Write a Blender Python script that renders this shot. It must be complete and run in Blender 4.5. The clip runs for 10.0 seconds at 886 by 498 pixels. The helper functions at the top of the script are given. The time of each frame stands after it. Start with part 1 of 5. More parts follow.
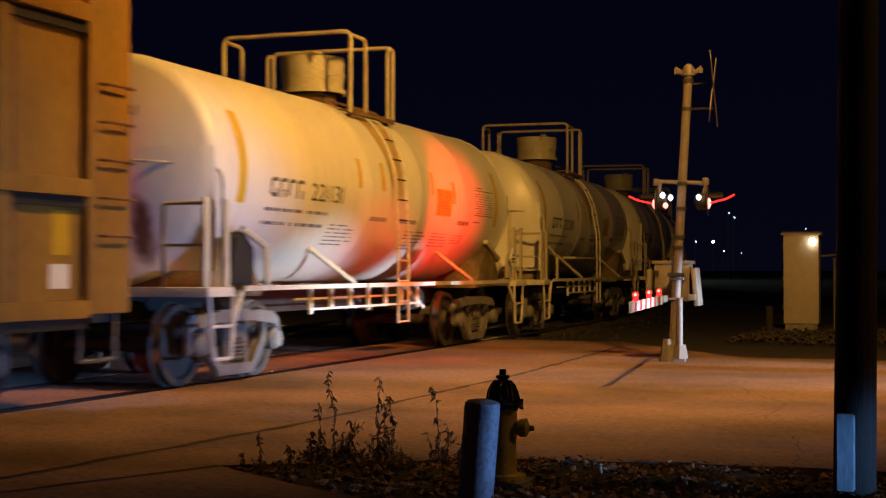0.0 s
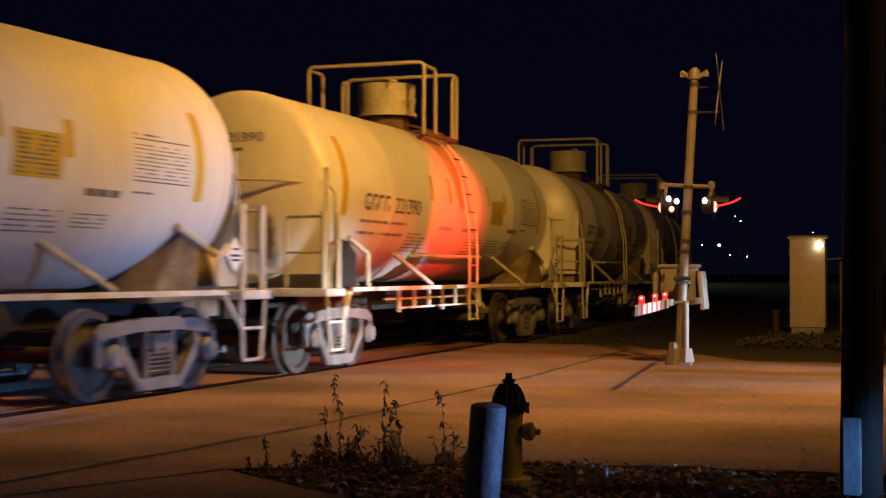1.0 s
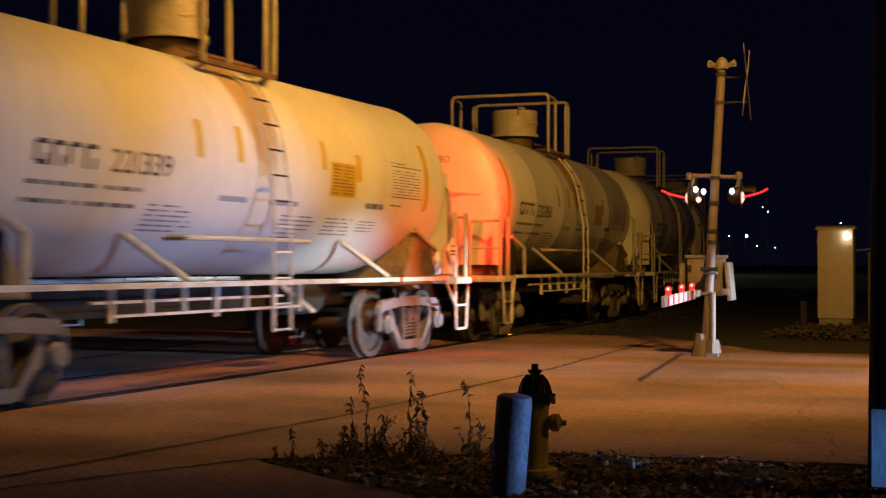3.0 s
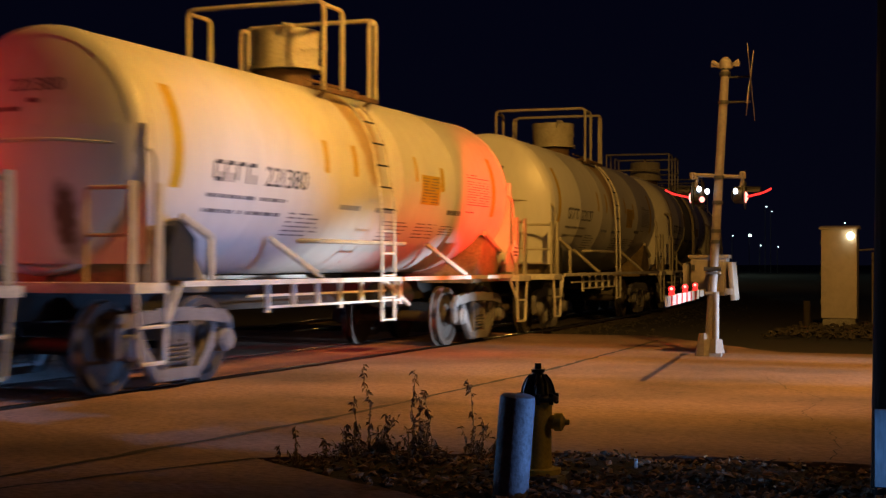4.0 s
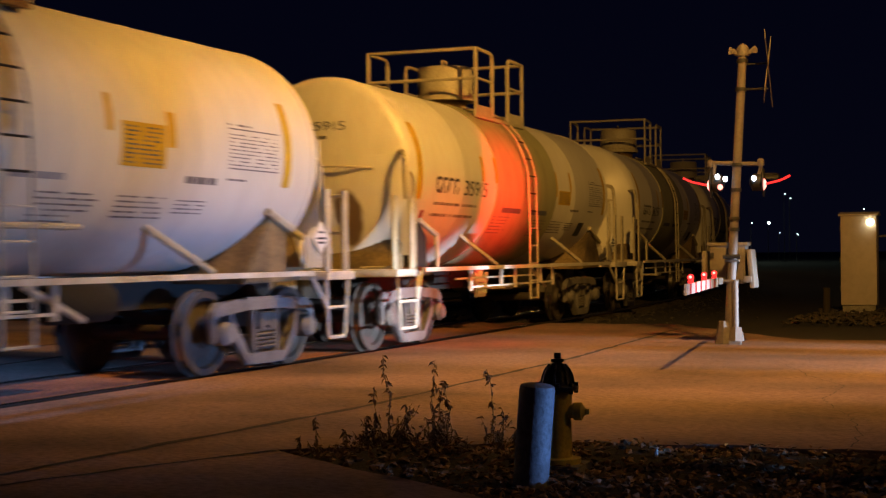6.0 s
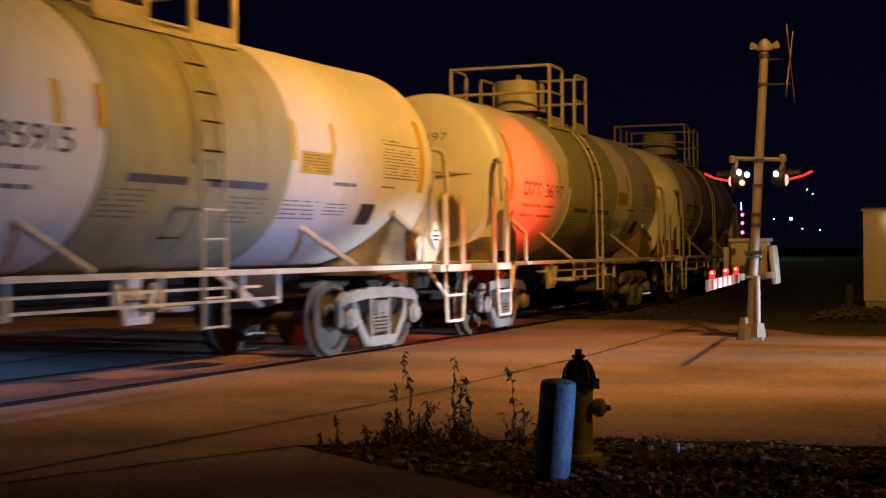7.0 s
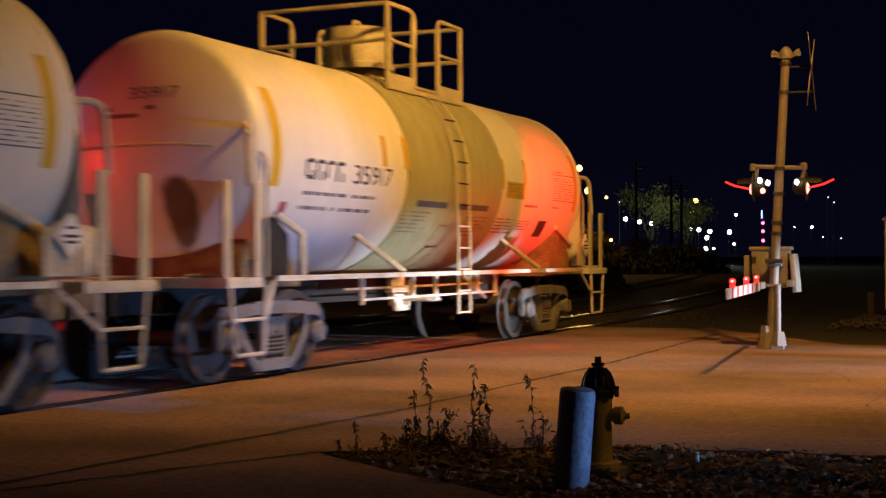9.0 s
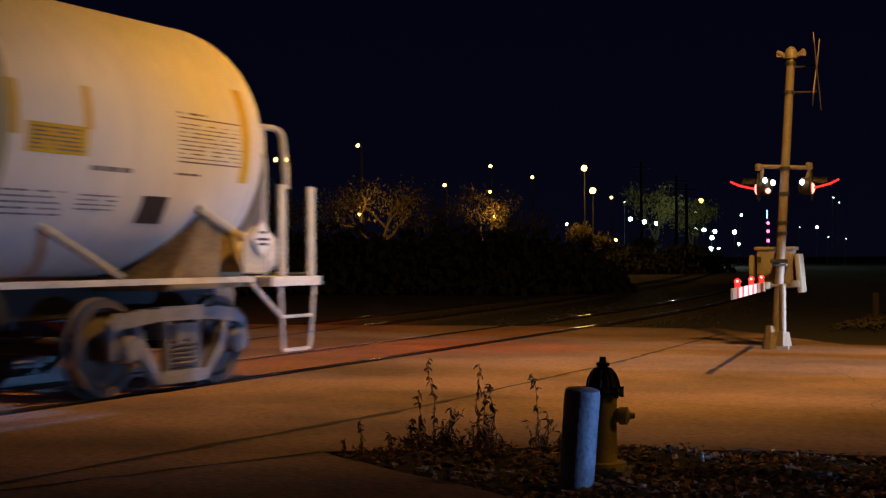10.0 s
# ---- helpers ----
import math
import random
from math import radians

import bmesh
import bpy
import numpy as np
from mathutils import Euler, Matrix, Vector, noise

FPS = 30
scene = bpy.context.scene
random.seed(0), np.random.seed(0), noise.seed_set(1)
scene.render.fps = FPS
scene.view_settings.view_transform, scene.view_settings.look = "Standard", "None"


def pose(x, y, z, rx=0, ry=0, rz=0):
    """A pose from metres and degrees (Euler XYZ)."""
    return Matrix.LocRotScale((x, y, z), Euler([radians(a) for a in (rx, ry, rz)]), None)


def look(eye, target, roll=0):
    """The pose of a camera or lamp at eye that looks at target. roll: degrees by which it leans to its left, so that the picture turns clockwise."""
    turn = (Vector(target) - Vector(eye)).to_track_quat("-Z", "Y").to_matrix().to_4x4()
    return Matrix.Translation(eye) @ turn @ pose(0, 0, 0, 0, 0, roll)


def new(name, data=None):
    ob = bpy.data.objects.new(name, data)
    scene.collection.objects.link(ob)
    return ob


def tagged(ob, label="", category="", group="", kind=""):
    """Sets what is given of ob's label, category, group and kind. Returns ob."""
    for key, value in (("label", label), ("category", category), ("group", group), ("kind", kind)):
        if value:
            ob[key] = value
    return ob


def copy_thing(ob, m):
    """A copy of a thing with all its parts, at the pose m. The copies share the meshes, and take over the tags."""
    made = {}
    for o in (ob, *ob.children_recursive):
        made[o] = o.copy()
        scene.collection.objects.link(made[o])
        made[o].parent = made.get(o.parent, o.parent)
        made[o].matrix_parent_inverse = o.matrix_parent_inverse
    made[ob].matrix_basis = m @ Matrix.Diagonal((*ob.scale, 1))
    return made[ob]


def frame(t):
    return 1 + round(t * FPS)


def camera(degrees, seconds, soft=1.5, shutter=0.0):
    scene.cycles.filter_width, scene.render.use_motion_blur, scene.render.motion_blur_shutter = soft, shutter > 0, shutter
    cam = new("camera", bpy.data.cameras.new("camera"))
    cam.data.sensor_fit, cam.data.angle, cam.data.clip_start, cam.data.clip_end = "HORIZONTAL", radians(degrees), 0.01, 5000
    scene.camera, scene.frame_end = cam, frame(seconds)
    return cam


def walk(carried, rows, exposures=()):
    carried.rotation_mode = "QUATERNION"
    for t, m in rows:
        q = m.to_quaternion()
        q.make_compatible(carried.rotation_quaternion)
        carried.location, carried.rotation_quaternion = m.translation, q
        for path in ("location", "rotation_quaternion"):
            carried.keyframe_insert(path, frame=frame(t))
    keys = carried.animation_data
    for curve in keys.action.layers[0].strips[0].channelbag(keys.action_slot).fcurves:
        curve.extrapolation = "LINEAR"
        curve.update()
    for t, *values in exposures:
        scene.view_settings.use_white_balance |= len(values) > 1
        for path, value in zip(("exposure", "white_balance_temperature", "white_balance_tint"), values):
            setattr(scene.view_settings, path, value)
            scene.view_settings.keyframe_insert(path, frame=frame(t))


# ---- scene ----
import functools
cam = camera(35.0, 10.0, soft=1.3, shutter=0.44)
EYE = (0.0, 0.0, 1.286)
# seconds, yaw, pitch, roll of the hand-held camera, which turns on the spot
PATH = [
    (0.0, -68.394, 0.859, 0.0), (0.5, -68.231, 0.929, -0.1), (1.0, -68.153, 1.004, 0.0), (1.5, -68.034, 0.98, -0.06),
    (2.0, -67.501, 0.888, 0.12), (3.5, -67.014, 0.586, -0.1), (4.0, -66.954, 0.602, -0.1), (4.5, -66.757, 0.538, 0.18),
    (5.0, -66.581, 0.394, 0.48), (6.5, -65.851, 0.107, 0.45), (7.0, -65.359, 0.068, 0.52), (7.5, -65.153, 0.279, 0.57),
    (8.0, -64.941, 0.334, 0.445), (8.5, -64.716, 0.333, 0.435), (9.0, -64.56, 0.362, 0.3), (9.5, -64.448, 0.426, 0.25),
    (10.0, -64.361, 0.36, 0.28)]
walk(cam, [(t, pose(*EYE, 90 + p, r, y)) for t, y, p, r in PATH])

# ---- night sky and lamps ----
scene.view_settings.exposure = 0.0
world = bpy.data.worlds.new("night")
scene.world = world
world.use_nodes = True
wn = world.node_tree.nodes["Background"]
# deep blue overhead, a little paler and greyer towards the horizon
sky_at, sky_split, sky_ramp = (world.node_tree.nodes.new("ShaderNode" + n) for n in ("TexCoord", "SeparateXYZ", "ValToRGB"))
sky_ramp.color_ramp.elements[0].color, sky_ramp.color_ramp.elements[0].position = (0.17, 0.19, 0.6, 1), 0.0
sky_ramp.color_ramp.elements[1].color, sky_ramp.color_ramp.elements[1].position = (0.11, 0.13, 0.54, 1), 0.16
world.node_tree.links.new(sky_at.outputs["Generated"], sky_split.inputs[0])
world.node_tree.links.new(sky_split.outputs["Z"], sky_ramp.inputs["Fac"])
world.node_tree.links.new(sky_ramp.outputs["Color"], wn.inputs[0])
wn.inputs[1].default_value = 0.0095


def lamp(name, kind, eye, target, power, colour, size=0.1, cone=60, blend=0.5):
    data = bpy.data.lights.new(name, kind)
    data.energy, data.color = power, colour
    data.shadow_soft_size = size
    if kind == "SPOT":
        data.spot_size, data.spot_blend = radians(cone), blend
    ob = new(name, data)
    ob.matrix_basis = look(eye, target)
    return ob


SODIUM = (1.0, 0.49, 0.085)
COOL = (0.17, 0.46, 1.0)
PALE = (0.72, 0.84, 1.0)
RED = (1.0, 0.022, 0.015)
# the sodium street lamp over the road
lamp("sodium_light", "SPOT", (13.6, 0.9, 9.0), (18.2, 6.8, 1.4), 6550, SODIUM, 0.3, 133, 1.0)
# added warm point light that lifts the foreground; no such lamp is seen
lamp("sodium_light", "POINT", (9.5, -9.0, 8.0), (0, 0, 0), 600, SODIUM, 0.35)
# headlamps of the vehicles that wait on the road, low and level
lamp("low_cool_light", "SPOT", (11.6, -14.0, 0.75), (9.6, 8.0, 1.2), 5200, COOL, 0.1, 13.5, 1.0)
lamp("low_cool_light", "SPOT", (13.4, -14.0, 0.75), (13.4, 8.0, 1.0), 15500, (0.24, 0.46, 1.0), 0.1, 14, 1.0)
lamp("low_cool_light", "SPOT", (16.9, -14.0, 0.6), (16.6, 8.0, -0.1), 54000, PALE, 0.1, 12, 1.0)
lamp("low_cool_light", "SPOT", (18.4, -14.0, 0.6), (19.65, 4.3, 0.5), 55000, PALE, 0.1, 7, 1.0)
# added narrow blue spots, not headlamps, that brighten the bollard and cable guard
lamp("low_cool_light", "SPOT", (10.0, -10.0, 0.4), (7.5, 2.7, 0.45), 5500, (0.14, 0.38, 1.0), 0.1, 6, 1.0)
lamp("low_cool_light", "SPOT", (4.6, -10.0, 0.4), (8.5, 0.79, 0.2), 6000, (0.14, 0.4, 1.0), 0.1, 4.5, 1.0)
# added cool spot for the blue-lit ground beyond the track; its source is unseen
lamp("far_cool_fill", "SPOT", (14.5, 24.0, 6.0), (10.5, 11.8, 0.0), 5000, COOL, 0.15, 36, 1.0)
# the crossing flasher that shines on the train, and that of the mast beyond the track
lamp("flasher_light", "SPOT", (19.62, 4.82, 2.24), (21.1, 8.1, 2.25), 2700, RED, 0.08, 42, 1.0)
lamp("flasher_light", "SPOT", (19.62, 4.82, 2.24), (17.8, 9.8, 0.0), 620, RED, 0.08, 60, 1.0)
lamp("far_flasher_light", "SPOT", (8.6, 14.2, 2.4), (10.9, 9.4, 2.4), 650, RED, 0.1, 46, 0.9)
# yard lights far off, near the trees that they show
lamp("distant_light", "POINT", (57.2, 31.0, 3.4), (0, 0, 0), 120, SODIUM, 0.2)
lamp("distant_light", "POINT", (69.5, 30.4, 3.6), (0, 0, 0), 170, SODIUM, 0.2)
lamp("distant_light", "POINT", (100, 36.5, 7.0), (0, 0, 0), 1300, SODIUM, 0.2)
# added greenish light on the two tall trees that stand in for haze
lamp("distant_light", "POINT", (181, 53.0, 5.0), (0, 0, 0), 5000, (0.8, 1.0, 0.75), 0.3)


# ---- materials ----
def material(name, base, rough=0.6, metal=0.0, dark=None, scale=3.0, amount=0.5, fine=40.0, bump=0.15, stretch=(1, 1, 1), emit=None, power=0.0, coat=0.0):
    m = bpy.data.materials.new(name)
    m.use_nodes = True
    nt = m.node_tree
    p = nt.nodes["Principled BSDF"]
    p.inputs["Roughness"].default_value, p.inputs["Metallic"].default_value = rough, metal
    p.inputs["Coat Weight"].default_value = coat
    dark = dark or tuple(c * 0.55 for c in base)
    tc = nt.nodes.new("ShaderNodeTexCoord")
    info = nt.nodes.new("ShaderNodeObjectInfo")
    add = nt.nodes.new("ShaderNodeVectorMath")
    scl = nt.nodes.new("ShaderNodeVectorMath")
    scl.operation = "MULTIPLY"
    scl.inputs[1].default_value = stretch
    off = nt.nodes.new("ShaderNodeMath")
    off.operation = "MULTIPLY"
    off.inputs[1].default_value = 37.0
    nt.links.new(info.outputs["Random"], off.inputs[0])
    nt.links.new(tc.outputs["Object"], scl.inputs[0])
    nt.links.new(scl.outputs[0], add.inputs[0])
    nt.links.new(off.outputs[0], add.inputs[1])
    big, small = nt.nodes.new("ShaderNodeTexNoise"), nt.nodes.new("ShaderNodeTexNoise")
    big.inputs["Scale"].default_value, small.inputs["Scale"].default_value = scale, fine
    big.inputs["Detail"].default_value, small.inputs["Detail"].default_value = 6, 4
    for n in (big, small):
        nt.links.new(add.outputs[0], n.inputs["Vector"])
    ramp = nt.nodes.new("ShaderNodeValToRGB")
    ramp.color_ramp.elements[0].position, ramp.color_ramp.elements[1].position = 0.38, 0.68
    nt.links.new(big.outputs["Fac"], ramp.inputs["Fac"])
    mul = nt.nodes.new("ShaderNodeMath")
    mul.operation = "MULTIPLY"
    mul.inputs[1].default_value = amount
    nt.links.new(ramp.outputs["Color"], mul.inputs[0])
    mix = nt.nodes.new("ShaderNodeMix")
    mix.data_type = "RGBA"
    mix.inputs["A"].default_value, mix.inputs["B"].default_value = (*base, 1), (*dark, 1)
    nt.links.new(mul.outputs[0], mix.inputs["Factor"])
    mix2 = nt.nodes.new("ShaderNodeMix")
    mix2.data_type, mix2.blend_type = "RGBA", "MULTIPLY"
    ramp2 = nt.nodes.new("ShaderNodeValToRGB")
    ramp2.color_ramp.elements[0].color, ramp2.color_ramp.elements[0].position = (0.6, 0.58, 0.55, 1), 0.3
    ramp2.color_ramp.elements[1].position = 0.6
    nt.links.new(small.outputs["Fac"], ramp2.inputs["Fac"])
    mix2.inputs["Factor"].default_value = min(1.0, amount * 1.2)
    nt.links.new(mix.outputs["Result"], mix2.inputs["A"])
    nt.links.new(ramp2.outputs["Color"], mix2.inputs["B"])
    nt.links.new(mix2.outputs["Result"], p.inputs["Base Color"])
    if bump:
        b = nt.nodes.new("ShaderNodeBump")
        b.inputs["Strength"].default_value, b.inputs["Distance"].default_value = bump, 0.02
        nt.links.new(small.outputs["Fac"], b.inputs["Height"])
        nt.links.new(b.outputs[0], p.inputs["Normal"])
    if emit:
        p.inputs["Emission Color"].default_value, p.inputs["Emission Strength"].default_value = (*emit, 1), power
    return m


M = {
    "tank": material("tank_paint", (0.68, 0.67, 0.62), 0.36, 0, (0.46, 0.42, 0.35), 0.7, 0.16, 5, 0.015, (1.0, 1.0, 0.22)),
    "band": material("grey_jacket_paint", (0.34, 0.34, 0.2), 0.5, 0, (0.27, 0.25, 0.15), 0.8, 0.4, 5, 0.02, (1.0, 1.0, 0.22)),
    "steel_white": material("white_frame_paint", (0.7, 0.68, 0.62), 0.5, 0, (0.3, 0.24, 0.17), 3, 0.55, 30, 0.1),
    "rail_paint": material("handrail_paint", (0.53, 0.5, 0.39), 0.5, 0, (0.34, 0.27, 0.17), 4, 0.5, 30, 0.1),
    "truck": material("truck_casting", (0.16, 0.15, 0.14), 0.75, 0.0, (0.07, 0.055, 0.045), 3, 0.7, 35, 0.3),
    "truck_grey": material("truck_casting_grey", (0.2, 0.196, 0.2), 0.6, 0.0, (0.1, 0.09, 0.085), 3, 0.6, 35, 0.3),
    "wheel": material("wheel_steel", (0.06, 0.05, 0.045), 0.65, 0.1, (0.05, 0.04, 0.035), 5, 0.6, 30, 0.2),
    "tread": material("bright_steel", (0.45, 0.44, 0.43), 0.27, 1.0, (0.3, 0.28, 0.25), 6, 0.4, 60, 0.05),
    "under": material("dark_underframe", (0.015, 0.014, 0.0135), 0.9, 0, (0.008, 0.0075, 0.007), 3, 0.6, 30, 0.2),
    "saddle": material("saddle_paint", (0.27, 0.2, 0.1), 0.7, 0, (0.06, 0.045, 0.03), 1.6, 0.95, 25, 0.2),
    "rust": material("rusty_neck", (0.2, 0.12, 0.06), 0.8, 0, (0.08, 0.05, 0.03), 5, 0.7, 40, 0.2),
    "black": material("black_lettering", (0.03, 0.03, 0.035), 0.6, 0, None, 8, 0.3, 40, 0),
    "ink": material("faded_lettering", (0.13, 0.125, 0.135), 0.6, 0, (0.26, 0.25, 0.24), 9, 0.6, 40, 0),
    "blue": material("blue_lettering", (0.06, 0.07, 0.12), 0.6, 0, (0.14, 0.15, 0.2), 9, 0.5, 40, 0),
    "blue_pale": material("faded_blue_lettering", (0.26, 0.29, 0.36), 0.6, 0, (0.4, 0.42, 0.46), 9, 0.5, 40, 0),
    "yellow": material("yellow_marking", (0.58, 0.38, 0.01), 0.55, 0, (0.46, 0.3, 0.015), 6, 0.4, 40, 0.03),
    "redmark": material("red_marking", (0.35, 0.05, 0.05), 0.5),
    "placard": material("white_placard", (0.8, 0.8, 0.78), 0.45, 0, None, 6, 0.2, 40, 0.02),
    "boxcar": material("yellow_boxcar_paint", (0.36, 0.2, 0.03), 0.55, 0, (0.18, 0.1, 0.03), 1.5, 0.55, 20, 0.1, (1, 1, 0.4)),
    "boxbrown": material("brown_boxcar_paint", (0.2, 0.1, 0.06), 0.6),
    "ground": material("dark_ground", (0.015, 0.013, 0.011), 0.95, 0, (0.009, 0.008, 0.007), 0.8, 0.7, 18, 0.6),
    "dirt": material("gravel_bed", (0.05, 0.04, 0.031), 0.95, 0, (0.04, 0.034, 0.028), 2.5, 0.8, 30, 0.8),
    "stone": material("gravel_stone", (0.25, 0.18, 0.12), 0.85, 0, (0.07, 0.05, 0.04), 8, 0.6, 50, 0.3),
    "leaf_litter": material("dry_leaf", (0.32, 0.19, 0.1), 0.85, 0, (0.08, 0.05, 0.03), 12, 0.7, 50, 0.1),
    "weed": material("dead_weed", (0.28, 0.19, 0.11), 0.9, 0, (0.08, 0.055, 0.035), 12, 0.6, 50, 0.1),
    "tar": material("joint_tar", (0.045, 0.035, 0.03), 0.9, 0, (0.055, 0.045, 0.035), 8, 0.5, 60, 0.4),
    "mast": material("aluminium_mast", (0.15, 0.13, 0.13), 0.6, 0.1, (0.11, 0.085, 0.08), 3, 0.5, 25, 0.1),
    "casegrey": material("grey_case", (0.125, 0.112, 0.105), 0.6, 0, (0.3, 0.25, 0.2), 3, 0.4, 25, 0.1),
    "cabinet": material("cabinet_aluminium", (0.46, 0.41, 0.38), 0.55, 0.1, (0.25, 0.22, 0.2), 1.2, 0.2, 9, 0.03),
    "dark": material("black_metal", (0.02, 0.02, 0.02), 0.5, 0, None, 5, 0.4, 40, 0.1),
    "white": material("reflective_white", (0.5, 0.5, 0.5), 0.4, 0, None, 8, 0.15, 40, 0.02),
    "redstripe": material("reflective_red", (0.5, 0.02, 0.02), 0.4, 0, None, 8, 0.2, 40, 0.02),
    "hyd_yellow": material("hydrant_yellow", (0.66, 0.53, 0.09), 0.5, 0, (0.4, 0.29, 0.06), 6, 0.5, 45, 0.15),
    "hyd_black": material("hydrant_black", (0.012, 0.012, 0.012), 0.3, 0, None, 6, 0.4, 45, 0.15),
    "concrete": material("old_concrete", (0.3, 0.29, 0.27), 0.85, 0, (0.15, 0.14, 0.13), 5, 0.7, 45, 0.4),
    "pipe": material("galvanised_pipe", (0.32, 0.34, 0.37), 0.65, 0.2, (0.12, 0.12, 0.13), 4, 0.7, 40, 0.2),
    "wood": material("pole_wood", (0.035, 0.027, 0.02), 0.9, 0, (0.015, 0.012, 0.01), 6, 0.7, 30, 0.5, (1, 1, 0.08)),
    "guard": material("cable_guard", (0.6, 0.62, 0.64), 0.5, 0, (0.3, 0.3, 0.3), 4, 0.5, 40, 0.1, (1, 1, 0.3)),
    "tie": material("creosote_tie", (0.05, 0.04, 0.03), 0.9, 0, (0.025, 0.02, 0.016), 4, 0.6, 30, 0.4),
    "ballast": material("ballast", (0.06, 0.055, 0.05), 0.95, 0, (0.02, 0.02, 0.018), 6, 0.8, 25, 1.0),
    "bark": material("bark", (0.06, 0.045, 0.03), 0.9, 0, None, 5, 0.6, 30, 0.4, (1, 1, 0.2)),
    "leaf": material("dry_foliage", (0.14, 0.115, 0.03), 0.8, 0, (0.06, 0.055, 0.015), 1.5, 0.8, 12, 0.1),
    "shrub": material("shrub_foliage", (0.02, 0.023, 0.011), 0.9, 0, (0.009, 0.01, 0.006), 1.5, 0.8, 12, 0.1),
    "glow_red": material("red_lens", (0.5, 0.02, 0.02), 0.3, 0, None, 5, 0.1, 40, 0, emit=(1.0, 0.03, 0.03), power=1.6),
    "glow_redhot": material("bright_red_lens", (0.5, 0.1, 0.1), 0.3, 0, None, 5, 0.1, 40, 0, emit=(1.0, 0.3, 0.25), power=3),
    "glow_white": material("white_led", (0.8, 0.8, 0.8), 0.3, 0, None, 5, 0.1, 40, 0, emit=(0.8, 0.88, 1.0), power=5),
    "glow_sodium": material("sodium_globe", (0.8, 0.6, 0.3), 0.3, 0, None, 5, 0.1, 40, 0, emit=(1.0, 0.55, 0.12), power=9),
    "glow_led": material("yard_led", (0.8, 0.8, 0.8), 0.3, 0, None, 5, 0.1, 40, 0, emit=(0.8, 1.0, 0.9), power=9),
    "glow_case": material("case_lamp", (0.8, 0.8, 0.6), 0.3, 0, None, 5, 0.1, 40, 0, emit=(1.0, 0.9, 0.55), power=14),
    "glow_blue": material("blue_signal", (0.1, 0.1, 0.8), 0.3, 0, None, 5, 0.1, 40, 0, emit=(0.25, 0.4, 1.0), power=4),
    "glow_pink": material("pink_signal", (0.8, 0.1, 0.3), 0.3, 0, None, 5, 0.1, 40, 0, emit=(1.0, 0.12, 0.35), power=5),
}
M["asphalt"] = material("worn_concrete_road", (0.285, 0.18, 0.16), 0.85, 0, (0.115, 0.074, 0.066), 0.6, 0.95, 24, 0.45, (1.0, 0.7, 1.0))


# crossing concrete, redder than the road: the flashers' red light is in its colour
M["panel"] = material("flasher_red_panel", (0.31, 0.145, 0.105), 0.85, 0, (0.15, 0.07, 0.052), 0.8, 0.9, 24, 0.35, (1.0, 0.7, 1.0))


def patched(name, base, centre, reach, patch_tone):
    """Tank paint with one soft-edged patch of another tone round a place on its object."""
    m = base.copy()
    m.name = name
    nt = m.node_tree
    p = nt.nodes["Principled BSDF"]
    paint = p.inputs["Base Color"].links[0].from_socket
    tc = nt.nodes.new("ShaderNodeTexCoord")
    near = nt.nodes.new("ShaderNodeMapping")
    near.vector_type = "TEXTURE"
    near.inputs["Location"].default_value, near.inputs["Scale"].default_value = centre, reach
    nt.links.new(tc.outputs["Object"], near.inputs["Vector"])
    wob = nt.nodes.new("ShaderNodeTexNoise")
    wob.inputs["Scale"].default_value, wob.inputs["Detail"].default_value = 2.2, 5
    nt.links.new(tc.outputs["Object"], wob.inputs["Vector"])
    ln = nt.nodes.new("ShaderNodeVectorMath")
    ln.operation = "LENGTH"
    nt.links.new(near.outputs[0], ln.inputs[0])
    ad = nt.nodes.new("ShaderNodeMath")
    nt.links.new(ln.outputs["Value"], ad.inputs[0])
    nt.links.new(wob.outputs["Fac"], ad.inputs[1])
    ramp = nt.nodes.new("ShaderNodeValToRGB")
    ramp.color_ramp.elements[0].position, ramp.color_ramp.elements[1].position = 0.85, 1.0
    half = nt.nodes.new("ShaderNodeMath")
    half.operation = "MULTIPLY"
    half.inputs[1].default_value = 0.66
    nt.links.new(ad.outputs[0], half.inputs[0])
    nt.links.new(half.outputs[0], ramp.inputs["Fac"])
    mix = nt.nodes.new("ShaderNodeMix")
    mix.data_type = "RGBA"
    mix.inputs["A"].default_value = (*patch_tone, 1)
    nt.links.new(ramp.outputs["Color"], mix.inputs["Factor"])
    nt.links.new(paint, mix.inputs["B"])
    nt.links.new(mix.outputs["Result"], p.inputs["Base Color"])
    return m


M["shield"] = patched("shield_paint", M["tank"], (0, -0.5, 1.75), (9, 0.24, 0.55), (0.13, 0.085, 0.05))
M["tank_stained"] = patched("tank_paint_stained", M["tank"], (0.02, 0, 3.3), (0.42, 9, 0.95), (0.48, 0.35, 0.16))


def mottled(m, low, high):
    """Sets the loose pieces of one mesh apart in tone."""
    nt = m.node_tree
    p = nt.nodes["Principled BSDF"]
    paint = p.inputs["Base Color"].links[0].from_socket
    geo, ramp, mul = nt.nodes.new("ShaderNodeNewGeometry"), nt.nodes.new("ShaderNodeValToRGB"), nt.nodes.new("ShaderNodeMix")
    ramp.color_ramp.elements[0].color, ramp.color_ramp.elements[1].color = (*low, 1), (*high, 1)
    mul.data_type, mul.blend_type = "RGBA", "MULTIPLY"
    mul.inputs["Factor"].default_value = 1.0
    nt.links.new(geo.outputs["Random Per Island"], ramp.inputs["Fac"])
    nt.links.new(paint, mul.inputs["A"])
    nt.links.new(ramp.outputs["Color"], mul.inputs["B"])
    nt.links.new(mul.outputs["Result"], p.inputs["Base Color"])


